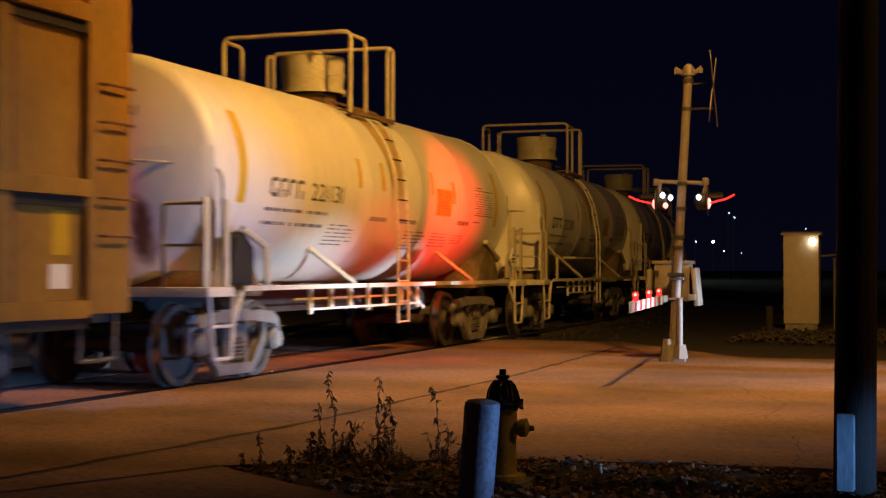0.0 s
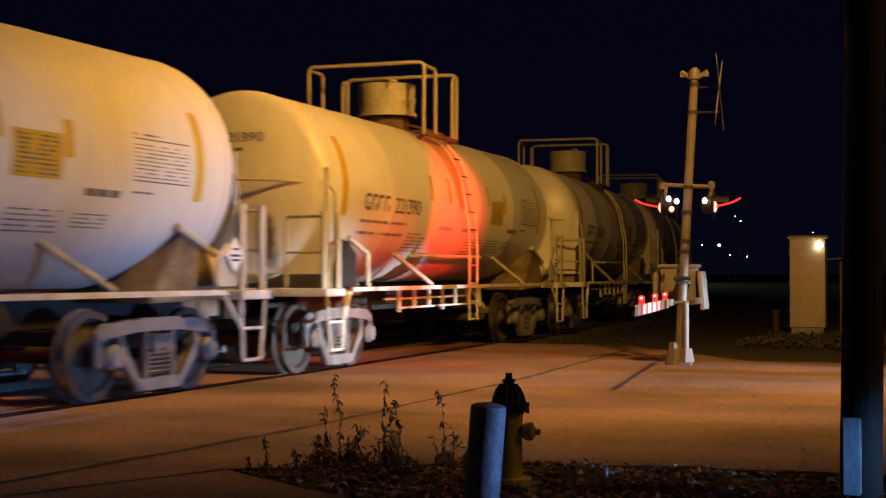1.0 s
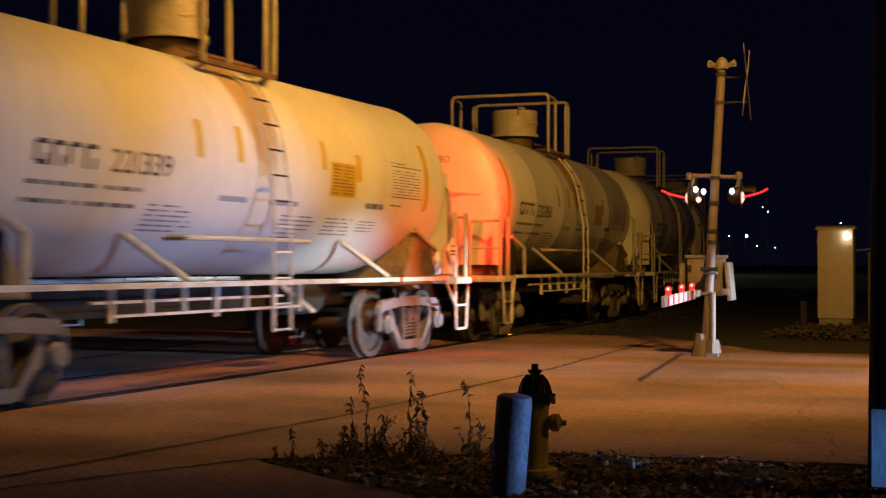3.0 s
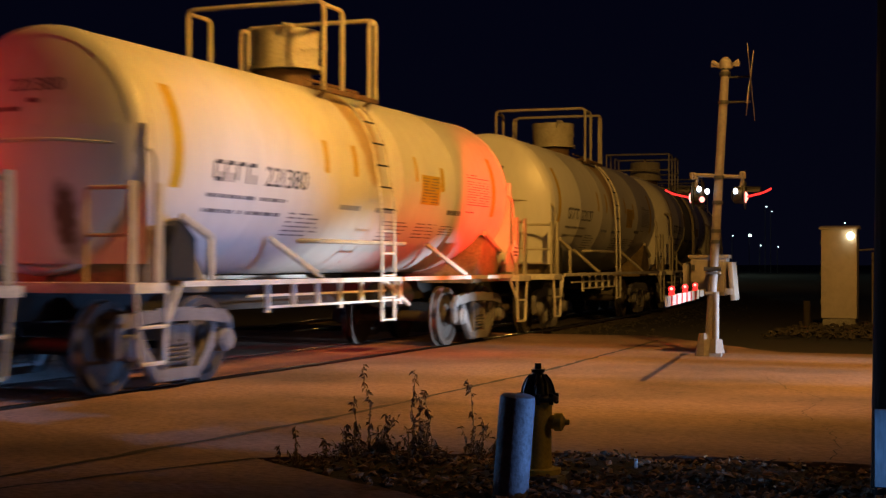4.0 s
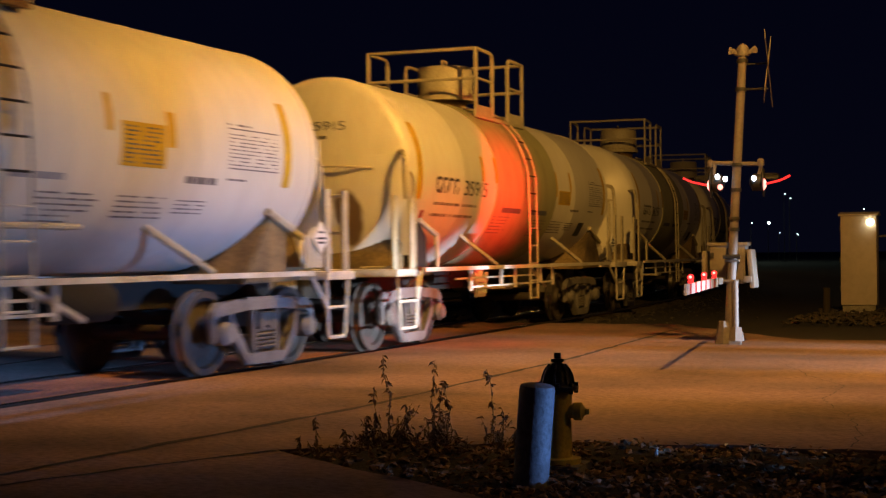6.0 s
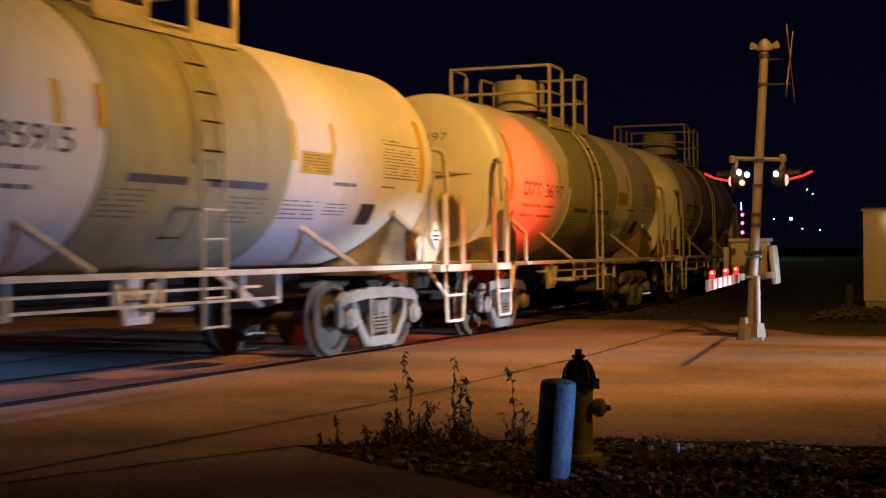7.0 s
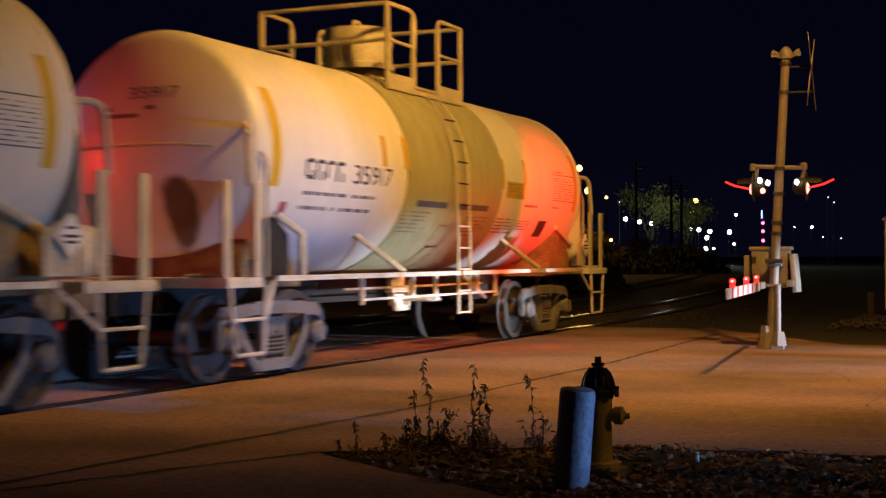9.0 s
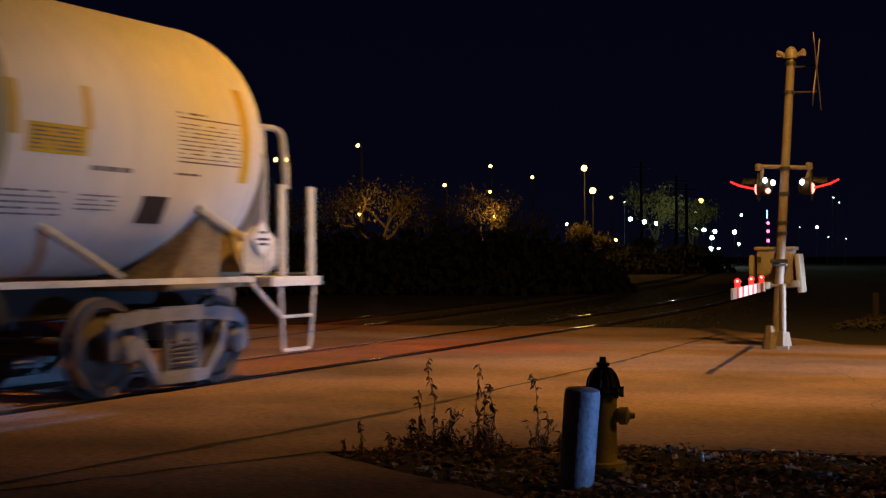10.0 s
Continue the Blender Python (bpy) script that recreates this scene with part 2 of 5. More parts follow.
mottled(M["stone"], (0.22, 0.2, 0.2), (2.0, 1.75, 1.5))
mottled(M["leaf_litter"], (0.35, 0.3, 0.3), (1.5, 1.2, 0.9))


# ---- mesh helpers ----
def box(bm, x0, x1, y0, y1, z0, z1, bevel=0.0, m=None):
    vs = [bm.verts.new((x, y, z)) for x in (x0, x1) for y in (y0, y1) for z in (z0, z1)]
    fs = [bm.faces.new([vs[i] for i in f]) for f in ((0, 1, 3, 2), (4, 6, 7, 5), (0, 4, 5, 1), (2, 3, 7, 6), (0, 2, 6, 4), (1, 5, 7, 3))]
    if m is not None:
        for v in vs:
            v.co = m @ v.co
    if bevel:
        es = list({e for f in fs for e in f.edges})
        bmesh.ops.bevel(bm, geom=es, offset=bevel, segments=2, affect="EDGES", profile=0.6)
    return bm


def tube(bm, pts, r, seg=8, cap=True):
    """A pipe through points; r is one radius or one for each point."""
    pts = [Vector(p) for p in pts]
    rs = r if isinstance(r, (list, tuple)) else [r] * len(pts)
    rings, up = [], Vector((0.31, 0.17, 0.93))
    for i, p in enumerate(pts):
        d = (pts[min(i + 1, len(pts) - 1)] - pts[max(i - 1, 0)]).normalized()
        a = d.cross(up)
        a = (a if a.length > 0.05 else d.cross(Vector((1, 0, 0)))).normalized()
        b = d.cross(a)
        rings.append([bm.verts.new(p + (a * math.cos(k * math.tau / seg) + b * math.sin(k * math.tau / seg)) * rs[i]) for k in range(seg)])
    for q, w in zip(rings, rings[1:]):
        for k in range(seg):
            bm.faces.new((q[k], q[(k + 1) % seg], w[(k + 1) % seg], w[k]))
    if cap:
        bm.faces.new(rings[0]), bm.faces.new(rings[-1])
    return bm


def bend(pts, radius=0.08, n=4):
    """Rounds the corners of a line of points."""
    pts = [Vector(p) for p in pts]
    out = [pts[0]]
    for a, b, c in zip(pts, pts[1:], pts[2:]):
        p, q = b + (a - b).normalized() * radius, b + (c - b).normalized() * radius
        out += [p.lerp(b, k / n).lerp(b.lerp(q, k / n), k / n) for k in range(n + 1)]
    return out + [pts[-1]]


def lathe(bm, profile, axis="z", seg=32, at=(0, 0, 0)):
    """Turns (place along the axis, radius) round the axis."""
    rings = []
    for s, r in profile:
        ring = []
        for k in range(seg):
            c, d = math.cos(k * math.tau / seg) * r, math.sin(k * math.tau / seg) * r
            v = {"x": (s, c, d), "y": (d, s, c), "z": (c, d, s)}[axis]
            ring.append(bm.verts.new(Vector(v) + Vector(at)))
        rings.append(ring)
    for q, w in zip(rings, rings[1:]):
        for k in range(seg):
            bm.faces.new((q[k], q[(k + 1) % seg], w[(k + 1) % seg], w[k]))
    for ring in (rings[0], rings[-1]):
        bm.faces.new(ring)
    return bm


def outline(bm, pts, y0, y1, bevel=0.0):
    """A plate with this outline in x and z, between y0 and y1."""
    a = [bm.verts.new((x, y0, z)) for x, z in pts]
    b = [bm.verts.new((x, y1, z)) for x, z in pts]
    n = len(pts)
    fs = [bm.faces.new(a), bm.faces.new(b[::-1])] + [bm.faces.new((a[i], a[(i + 1) % n], b[(i + 1) % n], b[i])) for i in range(n)]
    if bevel:
        es = [e for e in fs[0].edges] + [e for e in fs[1].edges]
        bmesh.ops.bevel(bm, geom=es, offset=bevel, segments=2, affect="EDGES")
    return bm


def mesh_of(name, bm, mat, angle=38):
    bmesh.ops.recalc_face_normals(bm, faces=bm.faces)
    for f in bm.faces:
        f.smooth = True
    for e in bm.edges:
        e.smooth = len(e.link_faces) == 2 and e.calc_face_angle(0) < radians(angle)
    me = bpy.data.meshes.new(name)
    bm.to_mesh(me)
    bm.free()
    me.materials.append(mat)
    return me


def part(name, bm, mat, parent=None, label="", at=None):
    ob = new(name, mesh_of(name, bm, mat))
    if parent is not None:
        ob.parent = parent
    if at is not None:
        ob.matrix_basis = at
    if label:
        ob["label"] = label
    return ob


B = bmesh.new
def thing(name, at, label, category, group="", kind=""):
    ob = new(name)
    ob.matrix_basis = at
    return tagged(ob, label, category, group, kind)


# ---- the line of the track: straight, then a long left-hand curve, then straight ----
YC, BEND_AT, BEND_R, BEND_MAX = 9.28, 10.34, 259.5, radians(12.8)


def on_line(s, off=0.0):
    """Place and heading at s metres along the track's centre line, off metres to its left."""
    a = min(max(0.0, (s - BEND_AT) / BEND_R), BEND_MAX)
    x = BEND_AT + BEND_R * math.sin(a) if s > BEND_AT else s
    y = YC + BEND_R * (1 - math.cos(a))
    rest = s - BEND_AT - BEND_R * BEND_MAX
    if rest > 0:
        x, y = x + rest * math.cos(a), y + rest * math.sin(a)
    return Vector((x - math.sin(a) * off, y + math.cos(a) * off)), a


def line_pose(s):
    p, a = on_line(s)
    return pose(p.x, p.y, 0, 0, 0, math.degrees(a))


# ---- ground ----
def sheet(name, pts, z, mat, label, category):
    bm = B()
    bm.faces.new([bm.verts.new((x, y, z)) for x, y in pts])
    return tagged(part(name, bm, mat), label, category, kind="structure")


sheet("ground", [(-900, -900), (2500, -900), (2500, 1500), (-900, 1500)], -0.09, M["ground"], "dark bare ground with dry grass beside the track", "ground")


def slab(name, pts, z0, z1, mat):
    bm = B()
    top = [bm.verts.new((x, y, z1)) for x, y in pts]
    low = [bm.verts.new((x, y, z0)) for x, y in pts]
    n = len(pts)
    bm.faces.new(top)
    for i in range(n):
        bm.faces.new((top[i], low[i], low[(i + 1) % n], top[(i + 1) % n]))
    return part(name, bm, mat)


def wavy(a, b, n, amp, seed):
    rnd = random.Random(seed)
    a, b = Vector(a), Vector(b)
    side = Vector((-(b - a).y, (b - a).x)).normalized()
    return [tuple(a.lerp(b, i / n) + side * (rnd.uniform(-amp, amp) if 0 < i else 0)) for i in range(n)]


def along(s0, s1, off, n=40):
    return [tuple(on_line(s0 + (s1 - s0) * k / n, off)[0]) for k in range(n + 1)]


road_edge = (wavy((9.3, -60), (9.4, 1.3), 40, 0.06, 1) + wavy((9.4, 1.3), (9.14, 3.05), 8, 0.05, 2) + wavy((9.14, 3.05), (8.08, 4.78), 10, 0.04, 3)
             + wavy((8.08, 4.78), (6.96, 2.96), 10, 0.03, 4) + wavy((6.96, 2.96), (4.2, -1.6), 12, 0.03, 5) + [(-30.0, -1.6)]
             + along(-30, 24.6, -0.96) + wavy((24.55, 8.7), (24.73, 6.34), 8, 0.06, 6) + wavy((24.73, 6.34), (20.93, 3.54), 14, 0.06, 7)
             + wavy((20.93, 3.54), (20.5, -6), 16, 0.06, 8) + [(20.3, -60)])
tagged(slab("road", road_edge, -0.09, 0.0, M["asphalt"]), "worn pale concrete road with cracks at the crossing", "road", kind="structure")
tagged(slab("crossing_surface", along(-30, 24.6, -0.66) + along(24.6, -30, 0.66), -0.09, -0.004, M["panel"]), "worn concrete panel between the rails of the crossing", "road", kind="structure")
tagged(slab("far_road", along(-30, 24.4, 0.85) + [(23.5, 13.5), (20.0, 45), (1, 45), (0, 13), (-30, 13)], -0.09, 0.0, M["asphalt"]), "worn concrete road beyond the track", "road", kind="structure")


def seam(name, pts, width, seed, label, step=0.25, wander=0.02):
    """A tarred joint or crack, an uneven strip a few millimetres proud."""
    rnd = random.Random(seed)
    bm = B()
    line = []
    for a, b in zip(pts, pts[1:]):
        n = max(2, int((Vector(b) - Vector(a)).length / step))
        line += [Vector(a).lerp(Vector(b), i / n) for i in range(n)]
    line.append(Vector(pts[-1]))
    rows = []
    for i, p in enumerate(line):
        d = (line[min(i + 1, len(line) - 1)] - line[max(i - 1, 0)]).normalized()
        s, w = Vector((-d.y, d.x)), width * rnd.uniform(0.5, 1.25) / 2
        p = p + s * rnd.uniform(-wander, wander)
        rows.append((bm.verts.new((*(p + s * w), 0.005)), bm.verts.new((*(p - s * w), 0.005))))
    for q, w in zip(rows, rows[1:]):
        bm.faces.new((q[0], q[1], w[1], w[0]))
    return tagged(part(name, bm, M["tar"]), label, "joint", kind="structure")


seam("joint", [(3.5, 6.1), (7.0, 5.72), (10.63, 5.43), (16.47, 5.5), (23.2, 5.93)], 0.08, 11, "dark tarred joint across the concrete road")
seam("joint", [(3.5, 6.4), (6.0, 5.61), (8.05, 4.78)], 0.05, 12, "dark tarred joint across the concrete road")
seam("crack", [(16.2, 2.9), (14.73, 2.4), (13.8, 1.91), (12.51, 1.93), (11.14, 1.5), (10.2, 1.3), (9.5, 1.25)], 0.009, 13, "thin wandering crack in the concrete road", 0.09, 0.035)
seam("crack", [(12.2, 4.3), (11.84, 2.94), (11.77, 2.45), (11.25, 1.91), (11.1, 1.6), (10.8, 0.7)], 0.009, 14, "thin wandering crack in the concrete road", 0.09, 0.035)
seam("crack", [(13.7, 3.5), (13.55, 3.02), (13.37, 2.55), (13.28, 2.16), (13.8, 1.91), (13.9, 0.9)], 0.01, 15, "thin wandering crack in the concrete road", 0.09, 0.035)



# ---- tracks ----
def sweep(bm, line, y0, y1, z0, z1):
    """A bar of this section along a line of (place, heading)."""
    rings = []
    for p, a in line:
        nx, ny = -math.sin(a), math.cos(a)
        rings.append([bm.verts.new((p.x + nx * y, p.y + ny * y, z)) for y, z in ((y0, z0), (y1, z0), (y1, z1), (y0, z1))])
    for q, w in zip(rings, rings[1:]):
        for k in range(4):
            bm.faces.new((q[k], q[(k + 1) % 4], w[(k + 1) % 4], w[k]))
    bm.faces.new(rings[0]), bm.faces.new(rings[-1])


def track(name, line, ties, label):
    """Rails on ties; line gives place and heading at s metres."""
    tr = thing(name, pose(0, 0, 0), label, "railway track", kind="structure")
    steps = [line(-45 + 2.5 * k) for k in range(60)] + [line(105 + 25 * k) for k in range(20)]
    for side in (-1, 1):
        y = side * 0.7525
        bm, low = B(), B()
        sweep(bm, steps, y - 0.035, y + 0.035, -0.045, 0.0)
        sweep(low, steps, y - 0.01, y + 0.01, -0.15, -0.045)
        sweep(low, steps, y - 0.07, y + 0.07, -0.17, -0.15)
        rail = part("rail", bm, M["tread"], tr, "polished steel rail head")
        part("web", low, M["rust"], rail)
    bm = B()
    box(bm, -0.11, 0.11, -1.3, 1.3, -0.22, -0.078, 0.01)
    me = mesh_of("tie", bm, M["tie"])
    for i in range(ties[1]):
        p, a = line(ties[0] + i * 0.55)
        tie = new("tie", me)
        tie.parent = tr
        tie.matrix_basis = pose(p.x, p.y, 0, 0, 0, math.degrees(a) + random.uniform(-1, 1))
    return tr


def siding_line(s):
    """The siding, which bends away to the left at first."""
    a0, a1, r = radians(7.5), radians(12.6), 700.0
    a = min(a0 + max(0.0, s) / r, a1)
    c = Vector((30.0, 14.7))
    run = min(max(0.0, s), (a1 - a0) * r)
    x = c.x + r * (math.sin(a0 + run / r) - math.sin(a0))
    y = c.y - r * (math.cos(a0 + run / r) - math.cos(a0))
    rest = s - run
    return Vector((x + rest * math.cos(a), y + rest * math.sin(a))), a


track("railway_track", on_line, (25.2, 110), "curving railway track with worn shiny rails")
track("siding_track", siding_line, (-6, 100), "diverging siding track with shiny rails")


def rubble(name, spots, mat, label, category, seed, sizes):
    """Loose stones, each a squashed lump, in one mesh."""
    rnd = random.Random(seed)
    verts, faces = [], []
    base = [(1, 0, 0), (-1, 0, 0), (0, 1, 0), (0, -1, 0), (0, 0, 1), (0, 0, -1)]
    tri = [(0, 2, 4), (2, 1, 4), (1, 3, 4), (3, 0, 4), (2, 0, 5), (1, 2, 5), (3, 1, 5), (0, 3, 5)]
    for x, y, z in spots:
        s, n = rnd.uniform(*sizes), len(verts)
        turn = Euler((rnd.uniform(-0.5, 0.5), rnd.uniform(-0.5, 0.5), rnd.uniform(0, 6.3))).to_matrix()
        k = (rnd.uniform(0.7, 1.3), rnd.uniform(0.6, 1.1), rnd.uniform(0.4, 0.8))
        for b in base:
            v = turn @ Vector([b[i] * k[i] * s * rnd.uniform(0.75, 1.2) for i in range(3)])
            verts.append((x + v.x, y + v.y, z + v.z + s * 0.25))
        faces += [tuple(n + i for i in f) for f in tri]
    me = bpy.data.meshes.new(name)
    me.from_pydata(verts, [], faces)
    me.materials.append(mat)
    return tagged(new(name, me), label, category, kind="stuff")


rnd = random.Random(5)
rubble("ballast", [(*on_line(rnd.uniform(24.9, 70), rnd.gauss(0, 1.2))[0], -0.1) for _ in range(5000)], M["ballast"], "dark crushed stone ballast round the ties", "ballast", 6, (0.03, 0.06))


def in_bed(x, y):
    """Inside the gravel wedge beside the road."""
    right = 9.38 if y < 1.3 else 9.4 - (y - 1.3) * 0.149 if y < 3.05 else 9.14 - (y - 3.05) * 0.613
    left = 6.96 + (y - 2.96) * (0.615 if y > 2.96 else 0.605)
    return left + 0.03 < x < right - 0.03


def bank(x, y):
    """Low heap of earth under the weeds, and a ridge along the road's edge."""
    return (0.085 * math.exp(-((x - 8.15) / 0.45) ** 2 - ((y - 3.8) / 0.55) ** 2) + 0.07 * math.exp(-((x - 8.85) / 0.22) ** 2 - ((y - 2.55) / 0.3) ** 2)
            + 0.05 * math.exp(-((x - 8.95) / 0.2) ** 2 - ((y - 1.75) / 0.25) ** 2))


bm = B()
rnd = random.Random(8)
grid = {}
for i in range(56):
    for j in range(80):
        x, y = 4.2 + i * 0.1, -3.0 + j * 0.1
        grid[i, j] = bm.verts.new((x, y, bank(x, y) - 0.035 + 0.04 * noise.noise((x * 1.3, y * 1.3, 0)) + 0.02 * noise.noise((x * 6, y * 6, 3))))
for i in range(55):
    for j in range(79):
        x, y = 4.25 + i * 0.1, -2.95 + j * 0.1
        if in_bed(x, y):
            bm.faces.new((grid[i, j], grid[i + 1, j], grid[i + 1, j + 1], grid[i, j + 1]))
for v in [v for v in bm.verts if not v.link_faces]:
    bm.verts.remove(v)
tagged(part("gravel_bed", bm, M["dirt"]), "dirty gravel and earth strip beside the road", "gravel", kind="structure")
spots = []
while len(spots) < 5200:
    x, y = rnd.uniform(4.6, 9.4), rnd.uniform(-1.8, 4.75)
    if in_bed(x, y):
        spots.append((x, y, bank(x, y) - 0.03 + 0.035 * noise.noise((x * 1.3, y * 1.3, 0))))
rubble("gravel", spots, M["stone"], "loose grey and brown gravel stones with dirt", "gravel", 9, (0.012, 0.04))


def litter(name, count, seed, mat, label, size):
    """Dry curled leaves and scraps lying on the gravel."""
    rnd = random.Random(seed)
    verts, faces = [], []
    while len(faces) < count * 2:
        x, y = rnd.uniform(5.0, 9.4), rnd.uniform(-1.5, 4.75)
        if not in_bed(x, y):
            continue
        n, s = len(verts), rnd.uniform(0.5, 1.2) * size
        turn = Euler((rnd.uniform(-0.6, 0.6), rnd.uniform(-0.6, 0.6), rnd.uniform(0, 6.3))).to_matrix()
        for p in ((-1, 0, 0), (0, 0.45, 0.25), (1, 0, 0.1), (0, -0.45, 0.25)):
            v = turn @ (Vector(p) * s)
            verts.append((x + v.x, y + v.y, bank(x, y) + 0.012 + v.z * 0.8))
        faces += [(n, n + 1, n + 2), (n, n + 2, n + 3)]
    me = bpy.data.meshes.new(name)
    me.from_pydata(verts, [], faces)
    me.materials.append(mat)
    return tagged(new(name, me), label, "leaves", kind="stuff")


litter("dry_leaves", 1300, 21, M["leaf_litter"], "dry brown fallen leaves on the gravel", 0.034)
litter("paper_scraps", 22, 22, M["placard"], "small pale scraps of litter on the gravel", 0.03)


# ---- tank cars ----
R, ZC = 1.32, 2.42          # tank radius and axis height over the rail
HALF = 5.32                 # straight barrel's half length
FRONT = {"A": 5.22, "B": 4.92}
CROWN, KNUCKLE = 3.0, 0.19  # the heads' crown radius and the radius of their rounded rim
DEEP = CROWN - math.sqrt((CROWN - KNUCKLE) ** 2 - (R - KNUCKLE) ** 2)


def tank_radius(r):
    """The cars that are built and lettered next have tanks of this radius."""
    global R, DEEP
    R = r
    DEEP = CROWN - math.sqrt((CROWN - KNUCKLE) ** 2 - (R - KNUCKLE) ** 2)


def bulge(r):
    """How far a head stands out beyond the barrel's end, r metres from the axis."""
    if r < (R - KNUCKLE) * CROWN / (CROWN - KNUCKLE):
        return DEEP - CROWN + math.sqrt(CROWN ** 2 - r ** 2)
    return math.sqrt(max(0.0, KNUCKLE ** 2 - (r - R + KNUCKLE) ** 2))


def on_tank(x, z, out=0.004, side=-1):
    return Vector((x, side * math.sqrt(max(0.0, (R + out) ** 2 - (z - ZC) ** 2)), z))


def decal(bm, x0, x1, z0, z1, out=0.004, n=4, skew=0.0):
    """A painted mark that follows the tank's side."""
    a = [bm.verts.new(on_tank(x0 + skew * i / n, z0 + (z1 - z0) * i / n, out)) for i in range(n + 1)]
    b = [bm.verts.new(on_tank(x1 + skew * i / n, z0 + (z1 - z0) * i / n, out)) for i in range(n + 1)]
    for i in range(n):
        bm.faces.new((a[i], b[i], b[i + 1], a[i + 1]))


def lines_of_text(bm, x0, x1, z0, z1, rows, seed, out=0.004, ragged=0.25, gap=0.45):
    """Writing too small to read: plain bars, row by row."""
    rnd = random.Random(seed)
    h = (z1 - z0) / rows
    for k in range(rows):
        x, end = x0, x1 - (x1 - x0) * rnd.uniform(0, ragged)
        while x < end - 0.02:
            w = min(rnd.uniform(0.05, 0.22), end - x)
            decal(bm, x, x + w, z0 + k * h, z0 + k * h + h * (1 - gap), out, 1)
            x += w + rnd.uniform(0.02, 0.05) + (0.09 if rnd.random() < 0.25 else 0.0)


def number(digits, x, z, size, mat, parent, width, head=None):
    """Painted figures in the built-in font, wrapped on the tank's side or set on its head, each a part."""
    room = [0.62 if glyph == "1" else 1.0 for glyph in digits]
    unit, start = width / sum(room), x
    for glyph, share in zip(digits, room):
        cell = unit * share
        curve = bpy.data.curves.new("digit", "FONT")
        curve.body, curve.size, curve.extrude = glyph, size * 1.38, 0.0
        tmp = new("digit", curve)
        bpy.context.view_layer.update()
        me = bpy.data.meshes.new_from_object(tmp.evaluated_get(bpy.context.evaluated_depsgraph_get()))
        bpy.data.objects.remove(tmp)
        xs = [v.co.x for v in me.vertices]
        mid, wide = (max(xs) + min(xs)) / 2, max(xs) - min(xs)
        grow = cell * 0.84 / wide if glyph != "1" else 1.1
        for v in me.vertices:
            u, h = start + cell * 0.5 + (v.co.x - mid) * grow, z + v.co.y
            v.co = on_tank(u, h, 0.005) if head is None else head(u, h)
        me.materials.clear()
        me.materials.append(mat)
        new("digit", me).parent = parent
        start += cell


def mark(bm, x, z, h, head=None):
    """Owner's mark, drawn as four plain block shapes."""
    w, s = h * 0.82, h * 0.22
    def bar(a, b, c, d):
        if head is None:
            decal(bm, x + a * w, x + b * w, z + c * h, z + d * h, 0.005, 2)
        else:
            bm.faces.new([bm.verts.new(head(x + p * w, z + q * h)) for p, q in ((a, c), (b, c), (b, d), (a, d))])
    for i in range(4):
        o = i * 1.25
        bar(o, o + 0.25, 0.12 if i % 2 == 0 else 0, 0.9)
        bar(o + 0.25, o + 1, 0.8, 1)
        if i in (0, 1, 3):
            bar(o + 0.75, o + 1, 0, 0.45)
        if i == 0:
            bar(o + 0.25, o + 0.75, 0, 0.2)


def wheelset(parent, x):
    ws = new("wheelset")
    ws.parent = parent
    ws.matrix_basis = pose(x, 0, 0.457)
    return ws


def wheel_meshes():
    out = []
    bm = B()
    tube(bm, [(0, -0.98, 0), (0, -0.72, 0), (0, 0.72, 0), (0, 0.98, 0)], [0.075, 0.085, 0.085, 0.075], 14)
    out.append(("axle", mesh_of("axle", bm, M["wheel"])))
    for s in (-1, 1):
        y = s * 0.7525
        o = lambda d: y + s * d
        prof = [(o(-0.075), 0.10), (o(-0.075), 0.14), (o(-0.03), 0.16), (o(-0.045), 0.28), (o(-0.065), 0.36), (o(-0.068), 0.475), (o(-0.04), 0.482), (o(-0.03), 0.46),
                (o(0.07), 0.455), (o(0.072), 0.385), (o(0.02), 0.36), (o(-0.005), 0.28), (o(0.03), 0.17), (o(0.09), 0.15), (o(0.09), 0.08)]
        bm = B()
        lathe(bm, prof, "y", 40)
        me = mesh_of("wheel", bm, M["wheel"], 30)
        me.materials.append(M["tread"])
        for p in me.polygons:
            c = p.center
            if math.hypot(c.x, c.z) > 0.44 and -0.03 < s * (c.y - y) < 0.073:
                p.material_index = 1
        out.append(("wheel", me))
    return out


WHEELS = wheel_meshes()


